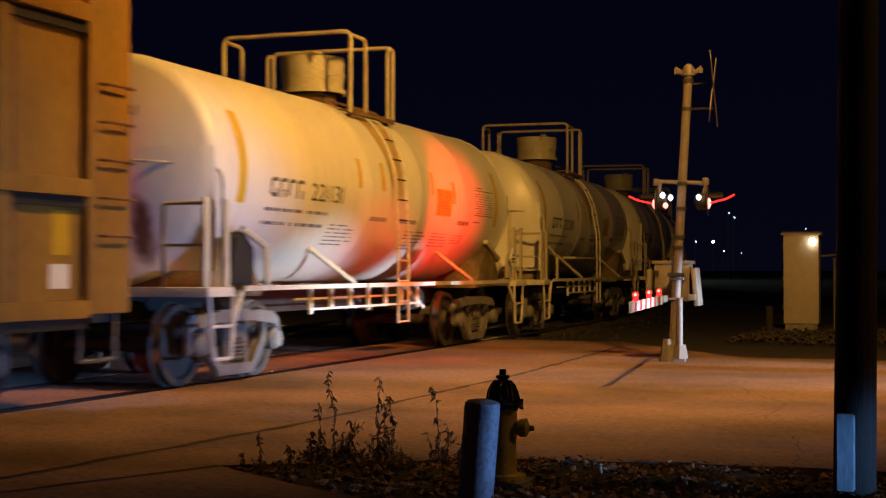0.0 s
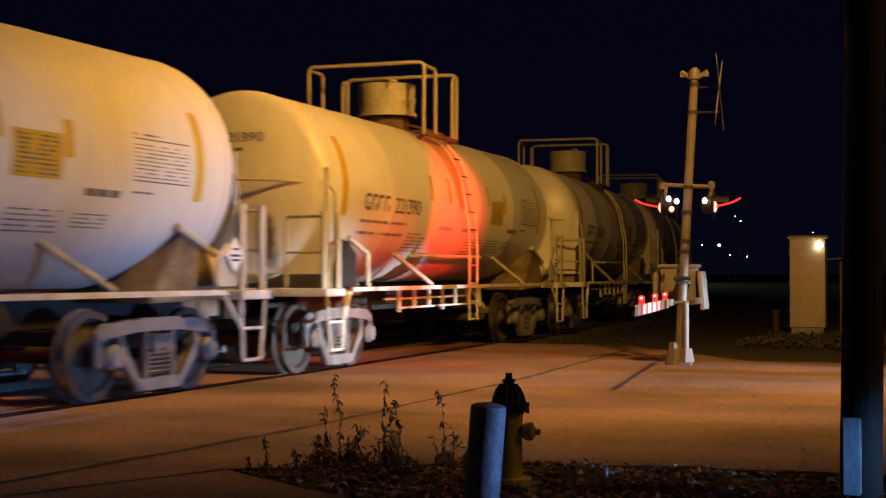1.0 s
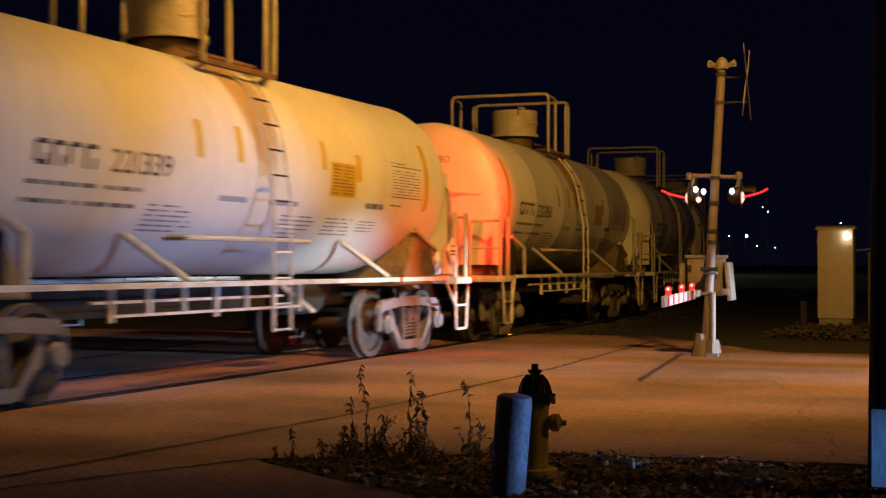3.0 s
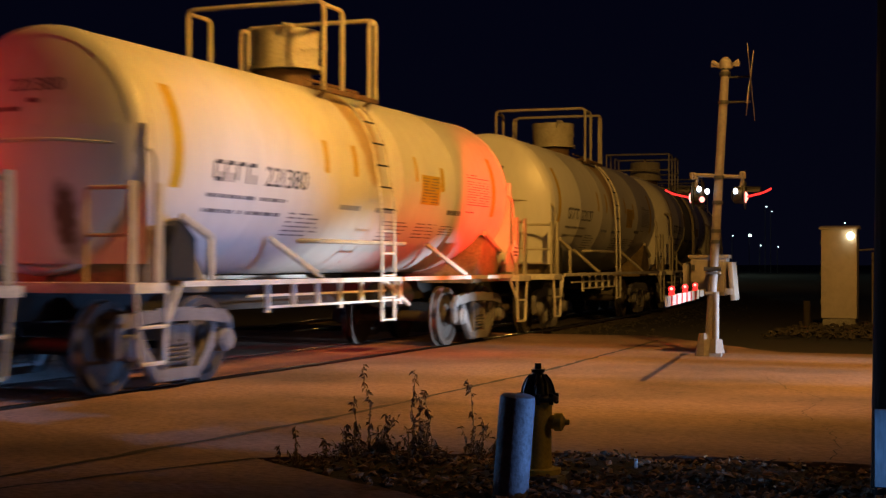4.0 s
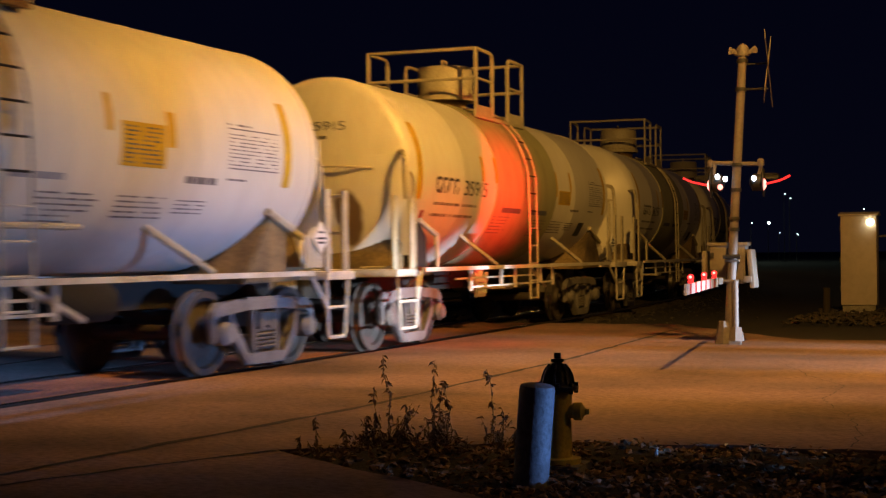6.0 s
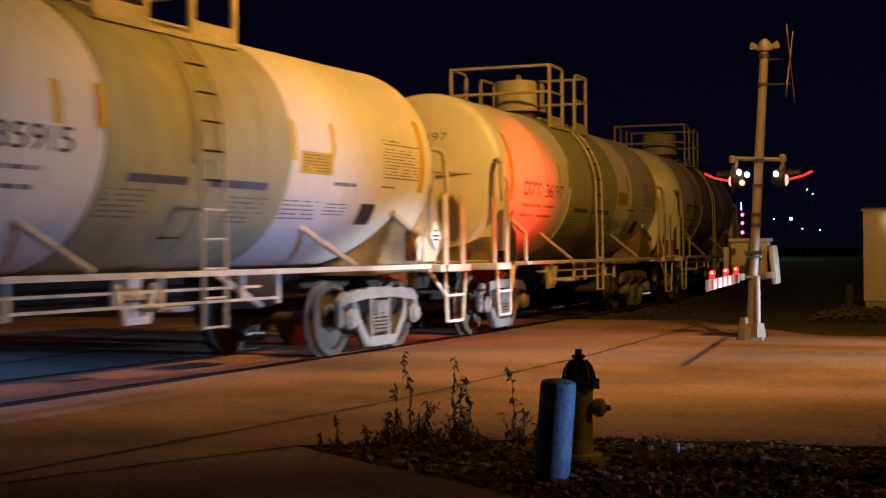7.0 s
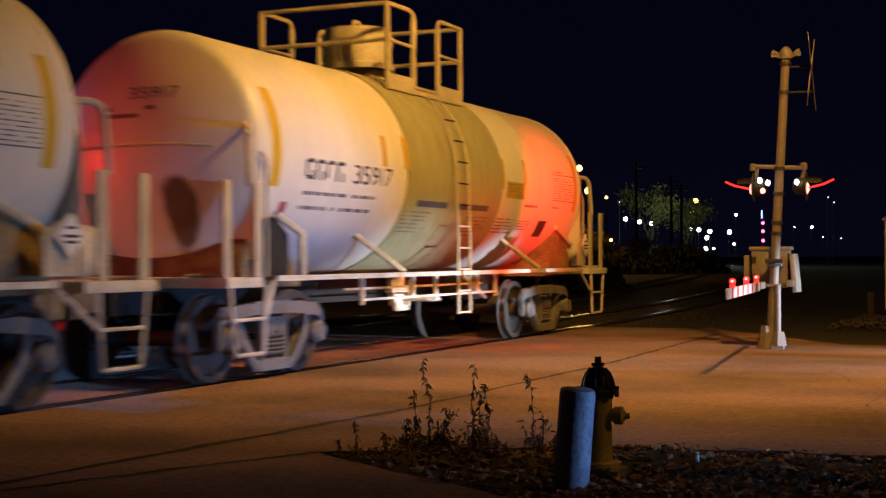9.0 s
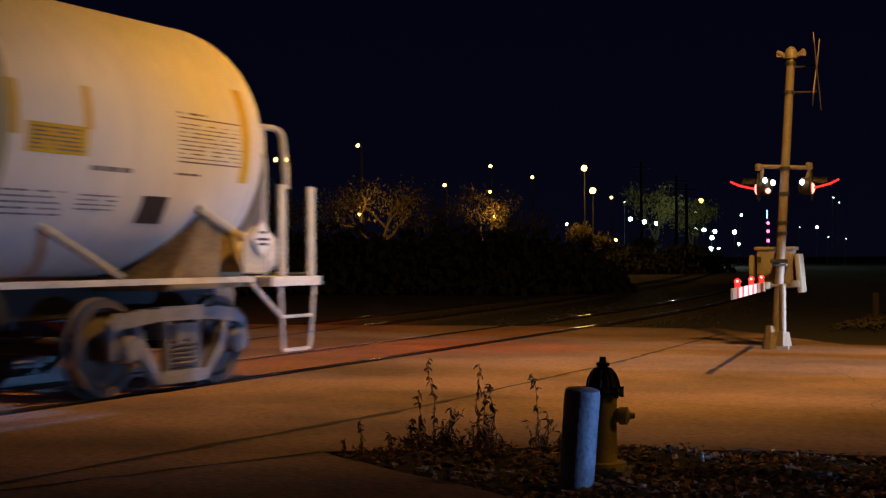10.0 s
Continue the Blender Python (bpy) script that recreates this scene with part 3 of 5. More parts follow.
def side_frame_mesh(mat):
    """Cast truck side frame with its two windows, seen from the side."""
    bm = B()
    y0, y1 = -0.045, 0.045
    # top chord, arched a little, with a raised middle
    outline(bm, [(-1.12, 0.58), (-1.1, 0.7), (-0.98, 0.79), (-0.6, 0.79), (-0.38, 0.83), (0.38, 0.83), (0.6, 0.79), (0.98, 0.79), (1.1, 0.7), (1.12, 0.58), (1.02, 0.58), (0.93, 0.665), (0.4, 0.69), (-0.4, 0.69), (-0.93, 0.665), (-1.02, 0.58)], y0, y1, 0.025)
    for s in (-1, 1):
        # outer jaw, inner jaw, diagonal and column
        outline(bm, [(s * 1.12, 0.62), (s * 1.09, 0.36), (s * 1.0, 0.36), (s * 1.01, 0.62)], y0, y1, 0.02)
        outline(bm, [(s * 0.76, 0.68), (s * 0.75, 0.37), (s * 0.68, 0.34), (s * 0.67, 0.68)], y0, y1, 0.02)
        outline(bm, [(s * 0.74, 0.56), (s * 0.67, 0.36), (s * 0.4, 0.08), (s * 0.26, 0.1), (s * 0.34, 0.17), (s * 0.61, 0.46), (s * 0.67, 0.68)], y0 - 0.01, y1 + 0.01, 0.02)
        outline(bm, [(s * 0.29, 0.72), (s * 0.27, 0.16), (s * 0.2, 0.16), (s * 0.22, 0.72)], y0, y1, 0.015)
    outline(bm, [(-0.4, 0.2), (-0.32, 0.08), (0.32, 0.08), (0.4, 0.2), (0.2, 0.21), (-0.2, 0.21)], y0 - 0.02, y1 + 0.02, 0.012)
    return mesh_of("side_frame", bm, mat)


def bearing_mesh():
    bm = B()
    lathe(bm, [(-0.08, 0.13), (0.06, 0.13), (0.09, 0.1), (0.11, 0.1), (0.115, 0.05)], "y", 18)
    return mesh_of("bearing_cap", bm, M["truck_grey"])


def spring_mesh():
    bm = B()
    pts = [(0.055 * math.cos(k * 0.7), 0.055 * math.sin(k * 0.7), k * 0.0052) for k in range(46)]
    tube(bm, pts, 0.015, 5)
    return mesh_of("spring", bm, M["truck"])


SIDES = {"dark": side_frame_mesh(M["truck"]), "grey": side_frame_mesh(M["truck_grey"])}
CAP, COIL = bearing_mesh(), spring_mesh()


def truck(parent, x, tone):
    tk = new("truck")
    tk.parent = parent
    tk.matrix_basis = pose(x, 0, 0)
    for s in (-1, 1):
        side = new("side_frame", SIDES[tone])
        side.parent, side.matrix_basis = tk, pose(0, s * 1.0, 0)
        for d in (-0.889, 0.889):
            cap = new("bearing_cap", CAP)
            cap.parent, cap.matrix_basis = tk, pose(d, s * 1.03, 0.457, 0, 0, 180 if s < 0 else 0)
        for d in (-0.12, 0.0, 0.12):
            coil = new("spring", COIL)
            coil.parent, coil.matrix_basis = tk, pose(d, s * 1.0, 0.24)
    bm = B()
    box(bm, -0.18, 0.18, -1.06, 1.06, 0.5, 0.66, 0.03)
    for s in (-1, 1):
        for d in (-0.1, 0.1):
            box(bm, d - 0.06, d + 0.06, s * 1.05 - 0.02, s * 1.05 + 0.035, 0.46, 0.64, 0.015)
    part("bolster", bm, M["truck"], tk)
    bm = B()
    for d in (-0.36, 0.36):
        box(bm, d - 0.05, d + 0.05, -0.85, 0.85, 0.38, 0.46, 0.01)
        for s in (-1, 1):
            box(bm, d - 0.05 if d > 0 else d - 0.07, d + 0.07 if d > 0 else d + 0.05, s * 0.76 - 0.06, s * 0.76 + 0.06, 0.3, 0.6, 0.01)
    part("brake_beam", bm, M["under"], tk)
    for d in (-0.889, 0.889):
        ws = wheelset(tk, d)
        for name, me in WHEELS:
            w = new(name, me)
            w.parent = ws
    return tk


def flat_post(bm, x, y, z0, z1, w=0.05, d=0.05):
    box(bm, x - w / 2, x + w / 2, y - d / 2, y + d / 2, z0, z1, 0.006)


def tank_car(style, at, label):
    """A tank car: A with pipe handrails and small marks, B with a grey middle jacket and flat handrails."""
    car = thing("tank_car", at, label, "tank car", "tank cars of the train")
    late = style == "B"
    front = FRONT[style]        # the barrel's end towards -x
    back_by = HALF - front
    # tank with dished heads and weld seams
    prof = []
    for k in range(10):
        r = 0.02 + k / 9 * 1.19
        prof.append((-bulge(r), r))
    for k in range(7):
        a = k / 6 * 1.15
        prof.append((-KNUCKLE * math.cos(math.pi / 2 - 1.15 + a), R - KNUCKLE + KNUCKLE * math.sin(math.pi / 2 - 1.15 + a)))
    rings = [-HALF]
    for xw in (-3.0, -1.0, 1.0, 3.0):
        rings += [xw - 0.02, xw, xw + 0.02]
    body = [(x, R + (0.004 if abs(abs(x) - 3.0) < 0.001 or abs(abs(x) - 1.0) < 0.001 else 0)) for x in rings[1:]]
    prof = [(x - front, r) for x, r in prof] + body + [(HALF - x, r) for x, r in prof[::-1]]
    bm = B()
    lathe(bm, prof, "x", 72, (0, 0, ZC))
    tank = part("tank", bm, M["tank_stained"], car, "off-white painted steel tank with grime streaks")
    for x in (-front + 0.05, HALF - 0.05):
        bm = B()
        lathe(bm, [(x - 0.03, R - 0.01), (x - 0.02, R + 0.006), (x + 0.02, R + 0.006), (x + 0.03, R - 0.01)], "x", 64, (0, 0, ZC))
        part("weld_ring", bm, M["tank"], tank)
    if late:
        bm = B()
        lathe(bm, [(-1.53, R), (-1.525, R + 0.018), (1.695, R + 0.018), (1.7, R)], "x", 72, (0, 0, ZC))
        part("jacket_band", bm, M["band"], tank, "olive grey painted middle band")
    # dome with its neck and cover bolts
    dx = -0.3 if late else -0.1
    bm = B()
    lathe(bm, [(3.62, 0.36), (3.86, 0.36), (3.86, 0.46)], "z", 32, (dx, 0, 0))
    neck = part("dome_neck", bm, M["rust"], car, "rust-stained dome neck")
    bm = B()
    if late:
        lathe(bm, [(3.86, 0.5), (3.94, 0.5), (3.95, 0.47), (4.4, 0.46), (4.43, 0.44), (4.45, 0.2)], "z", 32, (dx, 0, 0))
        tube(bm, bend([(dx - 0.1, -0.47, 3.97), (dx + 0.3, -0.38, 4.25), (dx + 0.3, -0.38, 4.35)], 0.05), 0.02, 6)
        tube(bm, bend([(dx - 0.12, 0, 4.44), (dx - 0.12, 0, 4.54), (dx + 0.06, 0, 4.54), (dx + 0.06, 0, 4.44)], 0.03), 0.025, 6)
    else:
        lathe(bm, [(3.87, 0.49), (3.93, 0.49), (3.935, 0.45), (4.38, 0.47), (4.4, 0.47), (4.42, 0.3)], "z", 32, (dx, 0, 0))
        tube(bm, bend([(dx + 0.42, -0.25, 4.0), (dx + 0.1, -0.49, 4.18), (dx - 0.3, -0.4, 4.1)], 0.15), 0.016, 6)
        tube(bm, [(dx - 0.44, -0.2, 4.3), (dx - 0.5, -0.24, 4.42), (dx - 0.36, -0.3, 4.42)], 0.03, 6)
    part("dome", bm, M["rail_paint"], car, "cream painted valve housing")
    # platform and handrails round the dome
    xl, xr = (-1.05, 1.36) if late else (-0.7, 0.9)
    ny, fy, top = (0.82, 1.08, 4.65) if late else (0.87, 1.14, 4.67)
    for s, e in ((-1, ny), (1, fy)):
        bm = B()
        box(bm, xl, xr, s * e - 0.04, s * e + 0.04, 3.5, 3.56, 0.01)
        box(bm, xl, xr, s * 0.6 - 0.02, s * 0.6 + 0.02, 3.66, 3.69)
        for k in range(7):
            x = xl + (xr - xl) * (k + 0.5) / 7
            box(bm, x - 0.03, x + 0.03, min(s * 0.6, s * e), max(s * 0.6, s * e), 3.565, 3.59)
        for x in (xl + 0.1, xr - 0.1):
            tube(bm, [(x, s * (e - 0.03), 3.52), (x, s * 0.72, 3.45)], 0.03, 6)
        part("platform", bm, M["rust"] if not late else M["rail_paint"], car, "grated top platform")
    for x, back in ((xl, 1), (xr, -1)):
        bm = B()
        if late:
            for y in (-ny, fy):
                box(bm, x - 0.045, x + 0.045, y - 0.02, y + 0.02, 3.5, top, 0.006)
                rx = x + back * 0.8
                tube(bm, bend([(x, y, top - 0.02), (rx, y, top - 0.02), (rx, y, 3.5)], 0.12), 0.03, 6)
                box(bm, rx - 0.05, rx + 0.05, y - 0.02, y + 0.02, 3.5, top - 0.13, 0.006)
                tube(bm, [(x, y, 4.15), (rx, y, 4.15)], 0.022, 6)
                box(bm, min(x, rx), max(x, rx), y - 0.012, y + 0.012, 3.56, 3.72)
            for z in (top - 0.02, 4.15):
                tube(bm, [(x, -ny, z), (x, fy, z)], 0.028, 6)
        else:
            rx = x + (0.55 if back > 0 else -0.2)
            tube(bm, bend([(x, -ny, 3.52), (x, -ny, top), (x, fy, top), (x, fy, 3.52)], 0.1), 0.03, 8)
            for y in (-ny, fy):
                tube(bm, bend([(x, y, top - 0.05), (rx, y, top - 0.05), (rx, y, 3.52)], 0.1), 0.03, 8)
        part("handrail", bm, M["rail_paint"], car, "cream painted safety railing")
    # side ladders
    for s in (-1, 1):
        lx = -0.12 if not late else 0.0
        lad = B()
        prof2 = [(-1.45, 0.53), (-1.45, 1.5), (-1.44, 2.1)] + [(-(R + 0.1) * math.cos(a), ZC + (R + 0.1) * math.sin(a)) for a in (0.1, 0.25, 0.4, 0.55, 0.7, 0.82)]
        for d in (-0.2, 0.2):
            tube(lad, [(lx + d, -s * y, z) for y, z in prof2], 0.02, 6)
        ladder = part("ladder", lad, M["rail_paint"] if late else M["steel_white"], car, "steel side ladder with thin rungs")
        z, rungs = 0.55, []
        while z < 3.45:
            i = next(k for k in range(1, len(prof2)) if prof2[k][1] >= min(z, prof2[-1][1]))
            a, b = prof2[i - 1], prof2[i]
            u = (min(z, prof2[-1][1]) - a[1]) / (b[1] - a[1])
            rungs.append((a[0] + (b[0] - a[0]) * u, z))
            z += 0.29
        for y, z in rungs:
            rb = B()
            tube(rb, [(lx - 0.2, -s * y, z), (lx + 0.2, -s * y, z)], 0.013, 5)
            part("rung", rb, M["under"] if 1.9 < z else M["steel_white"], ladder)
    # side rails, struts and saddles
    for s in (-1, 1):
        bm = B()
        box(bm, -5.0, 5.0, s * 1.47 - 0.02, s * 1.47 + 0.02, 1.065, 1.112, 0.006)
        box(bm, -5.0, 5.0, s * 1.44 - 0.05, s * 1.44 + 0.03, 1.055, 1.07)
        part("side_rail", bm, M["steel_white"], car, "white angle-iron side rail")
        for x, d in ((-2.4, 0.55), (2.4, 0.6)) if s < 0 else ((-2.4, 0.55), (2.4, -0.55)):
            bm = B()
            tube(bm, [(x, s * 1.02, 1.58), (x + d, s * 1.43, 1.12)], 0.035, 6)
            part("strut", bm, M["rail_paint"], car)
    for e in (-1, 1):
        bm = B()
        outline(bm, [(e * 4.0, 1.05), (e * 4.55, 1.75), (e * 5.0, 1.62), (e * 5.25, 1.2), (e * 5.25, 1.0), (e * 4.0, 0.98)], -1.18, 1.18, 0.02)
        part("saddle", bm, M["saddle"], car, "stained cream saddle bracket")
        for s in (-1, 1) if e > 0 else (1,):
            part("saddle_bar", tube(B(), [(e * 4.45, s * 1.2, 1.78), (e * 5.2, s * 1.2, 1.5)], 0.045, 6), M["rail_paint"], car)
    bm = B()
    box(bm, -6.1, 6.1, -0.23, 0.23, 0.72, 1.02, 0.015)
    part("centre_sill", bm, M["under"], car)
    # walkway brackets and brake rigging below the rail
    bm = B()
    a, b = (-3.1, 0.6) if not late else (-2.9, 1.3)
    for z, y in ((0.8, -1.38), (0.92, -1.15)):
        box(bm, a, b, y - 0.014, y + 0.014, z - 0.014, z + 0.014)
    n = 7
    for k in range(n):
        x = a + (b - a) * k / (n - 1)
        if late and k % 3 == 1:
            continue
        box(bm, x - 0.03, x + 0.03, -1.4, -1.36, 0.74 if k % 3 == 0 else 0.8, 1.06)
    tube(bm, [(0.3, -1.3, 1.05), (1.1, -1.3, 0.72)], 0.03, 6)
    part("brake_rigging", bm, M["steel_white"], car, "white brackets and brake rods")
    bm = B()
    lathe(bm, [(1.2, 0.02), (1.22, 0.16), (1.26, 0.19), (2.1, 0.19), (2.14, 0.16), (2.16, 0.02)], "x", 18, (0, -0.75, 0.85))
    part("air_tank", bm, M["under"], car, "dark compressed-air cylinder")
    # outlet valve with its skid under the middle of the tank
    if late:
        bm = B()
        outline(bm, [(-0.34, 0.98), (-0.2, 0.56), (0.22, 0.56), (0.36, 0.98), (0.28, 0.98), (0.17, 0.63), (-0.15, 0.63), (-0.26, 0.98)], -0.52, -0.46, 0.01)
        lathe(bm, [(0.62, 0.02), (0.63, 0.11), (0.8, 0.11), (0.82, 0.16), (0.88, 0.16), (0.9, 0.12), (1.08, 0.12)], "z", 16, (0.0, -0.42, 0))
        tube(bm, bend([(0.0, -0.5, 0.72), (0.0, -0.95, 0.72), (0.3, -0.95, 0.72)], 0.06), 0.03, 8)
        part("outlet_valve", bm, M["steel_white"], car, "white bottom outlet valve with skid")
    # end platforms, posts, steps, couplers
    for e in (-1, 1):
        bm = B()
        pa, pb = (5.62, 6.2) if late else (5.42, 5.86)
        if e < 0:
            pa, pb = pa - back_by * 0.85, pb - back_by * 0.85
        box(bm, min(e * 5.3, e * (pb + 0.1)), max(e * 5.3, e * (pb + 0.1)), -1.5, 1.5, 1.0, 1.1, 0.01)
        end = part("end_platform", bm, M["steel_white"], car, "white end platform")
        for s in (-1, 1):
            for x in (pa, pb):
                bm = B()
                flat_post(bm, e * x, s * 1.42, 1.1, 2.06, 0.14 if late else 0.12, 0.035)
                part("post", bm, M["rail_paint"], car)
            bm = B()
            tube(bm, bend([(e * (pa - 0.1), s * 1.46, 1.02), (e * (pa - 0.05), s * 1.46, 0.33), (e * (pb - 0.1), s * 1.46, 0.33), (e * pb, s * 1.46, 1.02)], 0.04), 0.022, 6)
            tube(bm, [(e * (pa - 0.08), s * 1.46, 0.68), (e * (pb - 0.04), s * 1.46, 0.68)], 0.02, 6)
            tube(bm, [(e * 5.0, s * 1.44, 1.05), (e * (pa - 0.08), s * 1.46, 0.68)], 0.025, 6)
            part("step", bm, M["steel_white"], car, "pale steel stirrup step")
            bm = B()
            if late:
                tube(bm, [(e * pb, s * 0.95, 1.12), (e * pb, s * 1.42, 1.12)], 0.022, 6)
                part("end_rail", bm, M["rail_paint"], car)
                continue
            tube(bm, bend([(e * pb, s * 0.9, 1.1), (e * pb, s * 0.9, 2.0), (e * pb, s * 1.42, 2.0)], 0.06), 0.022, 6)
            tube(bm, [(e * pb, s * 0.9, 1.55), (e * pb, s * 1.42, 1.55)], 0.018, 6)
            part("end_rail", bm, M["rail_paint"], car)
        bm = B()
        if late:
            for s in (-1, 1):
                tube(bm, bend([(e * (pa - 0.27), s * 1.12, 2.66), (e * (pa + 0.1), s * 1.36, 2.66), (e * (pa + 0.12), s * 1.4, 2.02)], 0.14), 0.035, 8)
        # grab iron bent round the head
        ga, gb = (5.4, 5.86) if e > 0 else (5.4 - back_by, 5.86 - back_by)
        tube(bm, bend([(e * ga, -1.36, 1.1), (e * ga, -1.36, 2.42), (e * gb, -0.5, 2.48), (e * gb, 0.5, 2.48), (e * ga, 1.36, 2.42), (e * ga, 1.36, 1.1)], 0.18), 0.018, 6)
        part("grab_iron", bm, M["rail_paint"], car)
        bm = B()
        box(bm, min(e * 6.05, e * 6.4), max(e * 6.05, e * 6.4), -0.13, 0.13, 0.76, 0.96, 0.02)
        box(bm, min(e * 6.36, e * 6.62), max(e * 6.36, e * 6.62), -0.16, 0.14, 0.7, 1.02, 0.05)
        part("coupler", bm, M["truck"], car, "rusty knuckle coupler")
        bm = B()
        if e > 0:
            outline(bm, [(5.25, 1.15), (5.25, 1.5), (5.06, 1.62), (4.86, 1.5), (4.86, 1.15)], -1.45, -1.43)
        else:
            box(bm, -4.43, -4.33, -1.45, -1.41, 1.1, 1.56, 0.008)
            tube(bm, [(-4.38, -1.43, 1.55), (-4.74, -1.3, 1.76)], 0.04, 6)
            # near-black plate put in for the shade of the hollow behind the bar
            hollow_fill = B()
            outline(hollow_fill, [(-4.98, 1.12), (-4.44, 1.12), (-4.44, 1.55), (-4.68, 1.72), (-4.85, 1.66), (-4.98, 1.42)], -1.3, -1.1, 0.02)
            part("bracket", hollow_fill, M["under"], car)
        part("bracket", bm, M["rail_paint"], car)
    # half-height shields over the lower half of each head
    for e in (-1, 1):
        bm = B()
        cols, rows_ = 40, 20
        net = {}
        for layer, out in ((0, 0.02), (1, 0.055)):
            for i in range(cols + 1):
                for j in range(rows_ + 1):
                    y = -1.3 + 2.6 * i / cols
                    ztop = 2.64
                    z = 1.28 + (ztop - 1.28) * j / rows_
                    x = (front if e < 0 else HALF) + bulge(min(R, math.hypot(y, z - ZC))) + out
                    net[layer, i, j] = bm.verts.new((e * max(x, (front if e < 0 else HALF) + 0.1 + out), y, z))
        for layer in (0, 1):
            for i in range(cols):
                for j in range(rows_):
                    bm.faces.new([net[layer, a, b] for a, b in ((i, j), (i + 1, j), (i + 1, j + 1), (i, j + 1))])
        rim = [(i, 0) for i in range(cols)] + [(cols, j) for j in range(rows_)] + [(i, rows_) for i in range(cols, 0, -1)] + [(0, j) for j in range(rows_, 0, -1)]
        for (a, b), (c, d) in zip(rim, rim[1:] + rim[:1]):
            bm.faces.new((net[0, a, b], net[0, c, d], net[1, c, d], net[1, a, b]))
        part("head_shield", bm, M["shield"], car, "cream steel shield over the lower tank head, with a dark patch")
    # brake cylinder on the near end, diamond placard
    bm = B()
    lathe(bm, [(5.15, 0.02), (5.18, 0.2), (5.24, 0.24), (5.95, 0.24), (6.01, 0.2), (6.03, 0.02)], "x", 20, (0, -0.95, 1.36))
    part("reservoir", bm, M["steel_white"], car, "white brake reservoir cylinder")
    bm = B()
    outline(bm, [(4.95, 1.48), (5.13, 1.3), (5.31, 1.48), (5.13, 1.68)], -1.5, -1.48)
    plac = part("placard", bm, M["placard"], car, "white diamond placard")
    bm = B()
    for z, w in ((1.42, 0.08), (1.47, 0.11), (1.54, 0.06)):
        box(bm, 5.13 - w, 5.13 + w, -1.506, -1.501, z, z + 0.025)
    part("placard_mark", bm, M["black"], plac)
    for e, tone in ((-1, "grey"), (1, "grey")):
        truck(car, e * ((4.42 if e > 0 else 4.32) if late else 4.38), tone)
    # painted marks on the near side
    stripes = [(-4.85, 0.2, 2.05, 3.1), (5.0 if late else 4.62, 0.16, 2.05, 3.0)]
    stripes += [(-2.24, 0.12, 2.4, 2.78), (-1.66, 0.12, 2.4, 2.8), (1.72, 0.1, 2.3, 2.75), (2.62, 0.1, 2.4, 2.78)] if late else [(-1.45, 0.13, 2.4, 2.8), (-0.62, 0.13, 2.4, 2.8), (1.42, 0.1, 2.45, 2.8), (2.38, 0.14, 2.35, 2.7)]
    for x, w, z0, z1 in stripes:
        bm = B()
        decal(bm, x, x + w, z0, z1, 0.022 if late and -1.7 < x < 1.6 else 0.004, 8)
        part("conspicuity_strip", bm, M["yellow"], car, "yellow painted stripe")
    def words(name, blocks, mat, label, over=None):
        bm = B()
        for x0, x1, z0, z1, n, seed, out, ragged, gap in blocks:
            lines_of_text(bm, x0, x1, z0, z1, n, seed, out, ragged, gap)
        ob = part(name, bm, mat, over or car, label)
        ob["kind"] = "stuff"
    bm = B()
    sx = (1.91, 2.67, 2.17, 2.42) if late else (1.65, 2.36, 2.14, 2.56)
    decal(bm, *sx, 0.004, 4)
    sign = part("warning_panel", bm, M["yellow"], car, "yellow warning panel")
    words("panel_writing", [(sx[0] + 0.06, sx[1] - 0.05, sx[2] + 0.03, sx[3] - 0.01, 9 if not late else 6, 31, 0.006, 0.1, 0.6)], M["ink"], "", sign)
    px0, px1 = (3.97, 4.98) if late else (3.5, 4.5)
    words("data_panel", [(px0, px1, 2.24, 2.6, 9, 41, 0.005, 0.06, 0.7), (px0, px0 + 0.5, 2.66, 2.69, 1, 42, 0.005, 0.1, 0.3), (px0, px0 + 0.4, 2.08, 2.11, 1, 43, 0.005, 0.1, 0.3)], M["ink"], "panel of small dark lettering")
    for z in (2.2, 2.62):
        bm = B()
        decal(bm, px0, px1, z, z + 0.014, 0.005, 1)
        part("panel_line", bm, M["ink"], car)
    o = 0.022 if late else 0.004
    words("side_writing", [(-4.1, -2.3, 1.99, 2.06, 1, 51, 0.004, 0.05, 0.42), (-4.1, -2.3, 1.83, 1.9, 1, 52, 0.004, 0.05, 0.42),
                           (-1.45 if late else -2.15, -0.6 if late else -1.15, 1.62, 1.92, 6, 53, o, 0.5, 0.66), (0.6, 1.45 if late else 1.5, 1.6, 1.9, 6, 54, o, 0.4, 0.66),
                           (1.75, 2.6, 1.66, 1.9, 5, 55, 0.004, 0.3, 0.66), (2.7, 3.4, 1.72, 1.88, 4, 56, 0.004, 0.3, 0.66)], M["ink"], "rows of small faded lettering")
    words("word", [(2.75, 3.3, 2.02 if not late else 2.06, 2.12, 1, 57, 0.004, 0.02, 0.3)], M["ink"], "short dark word")
    if late:
        bm = B()
        decal(bm, 3.6, 3.98, 1.62, 1.87, 0.004, 3, -0.03)
        part("dark_square", bm, M["black"], car, "dark painted square")
        bm = B()
        decal(bm, -4.5, -4.36, 1.78, 1.9, 0.004, 2)
        part("red_mark", bm, M["redmark"], car)
        for x0, x1 in ((-1.16, -0.2), (0.2, 1.27)):
            bm = B()
            decal(bm, x0, x1, 1.95, 2.03, o, 1)
            part("blue_mark", bm, M["blue"], car, "faded blue lettering band")
    else:
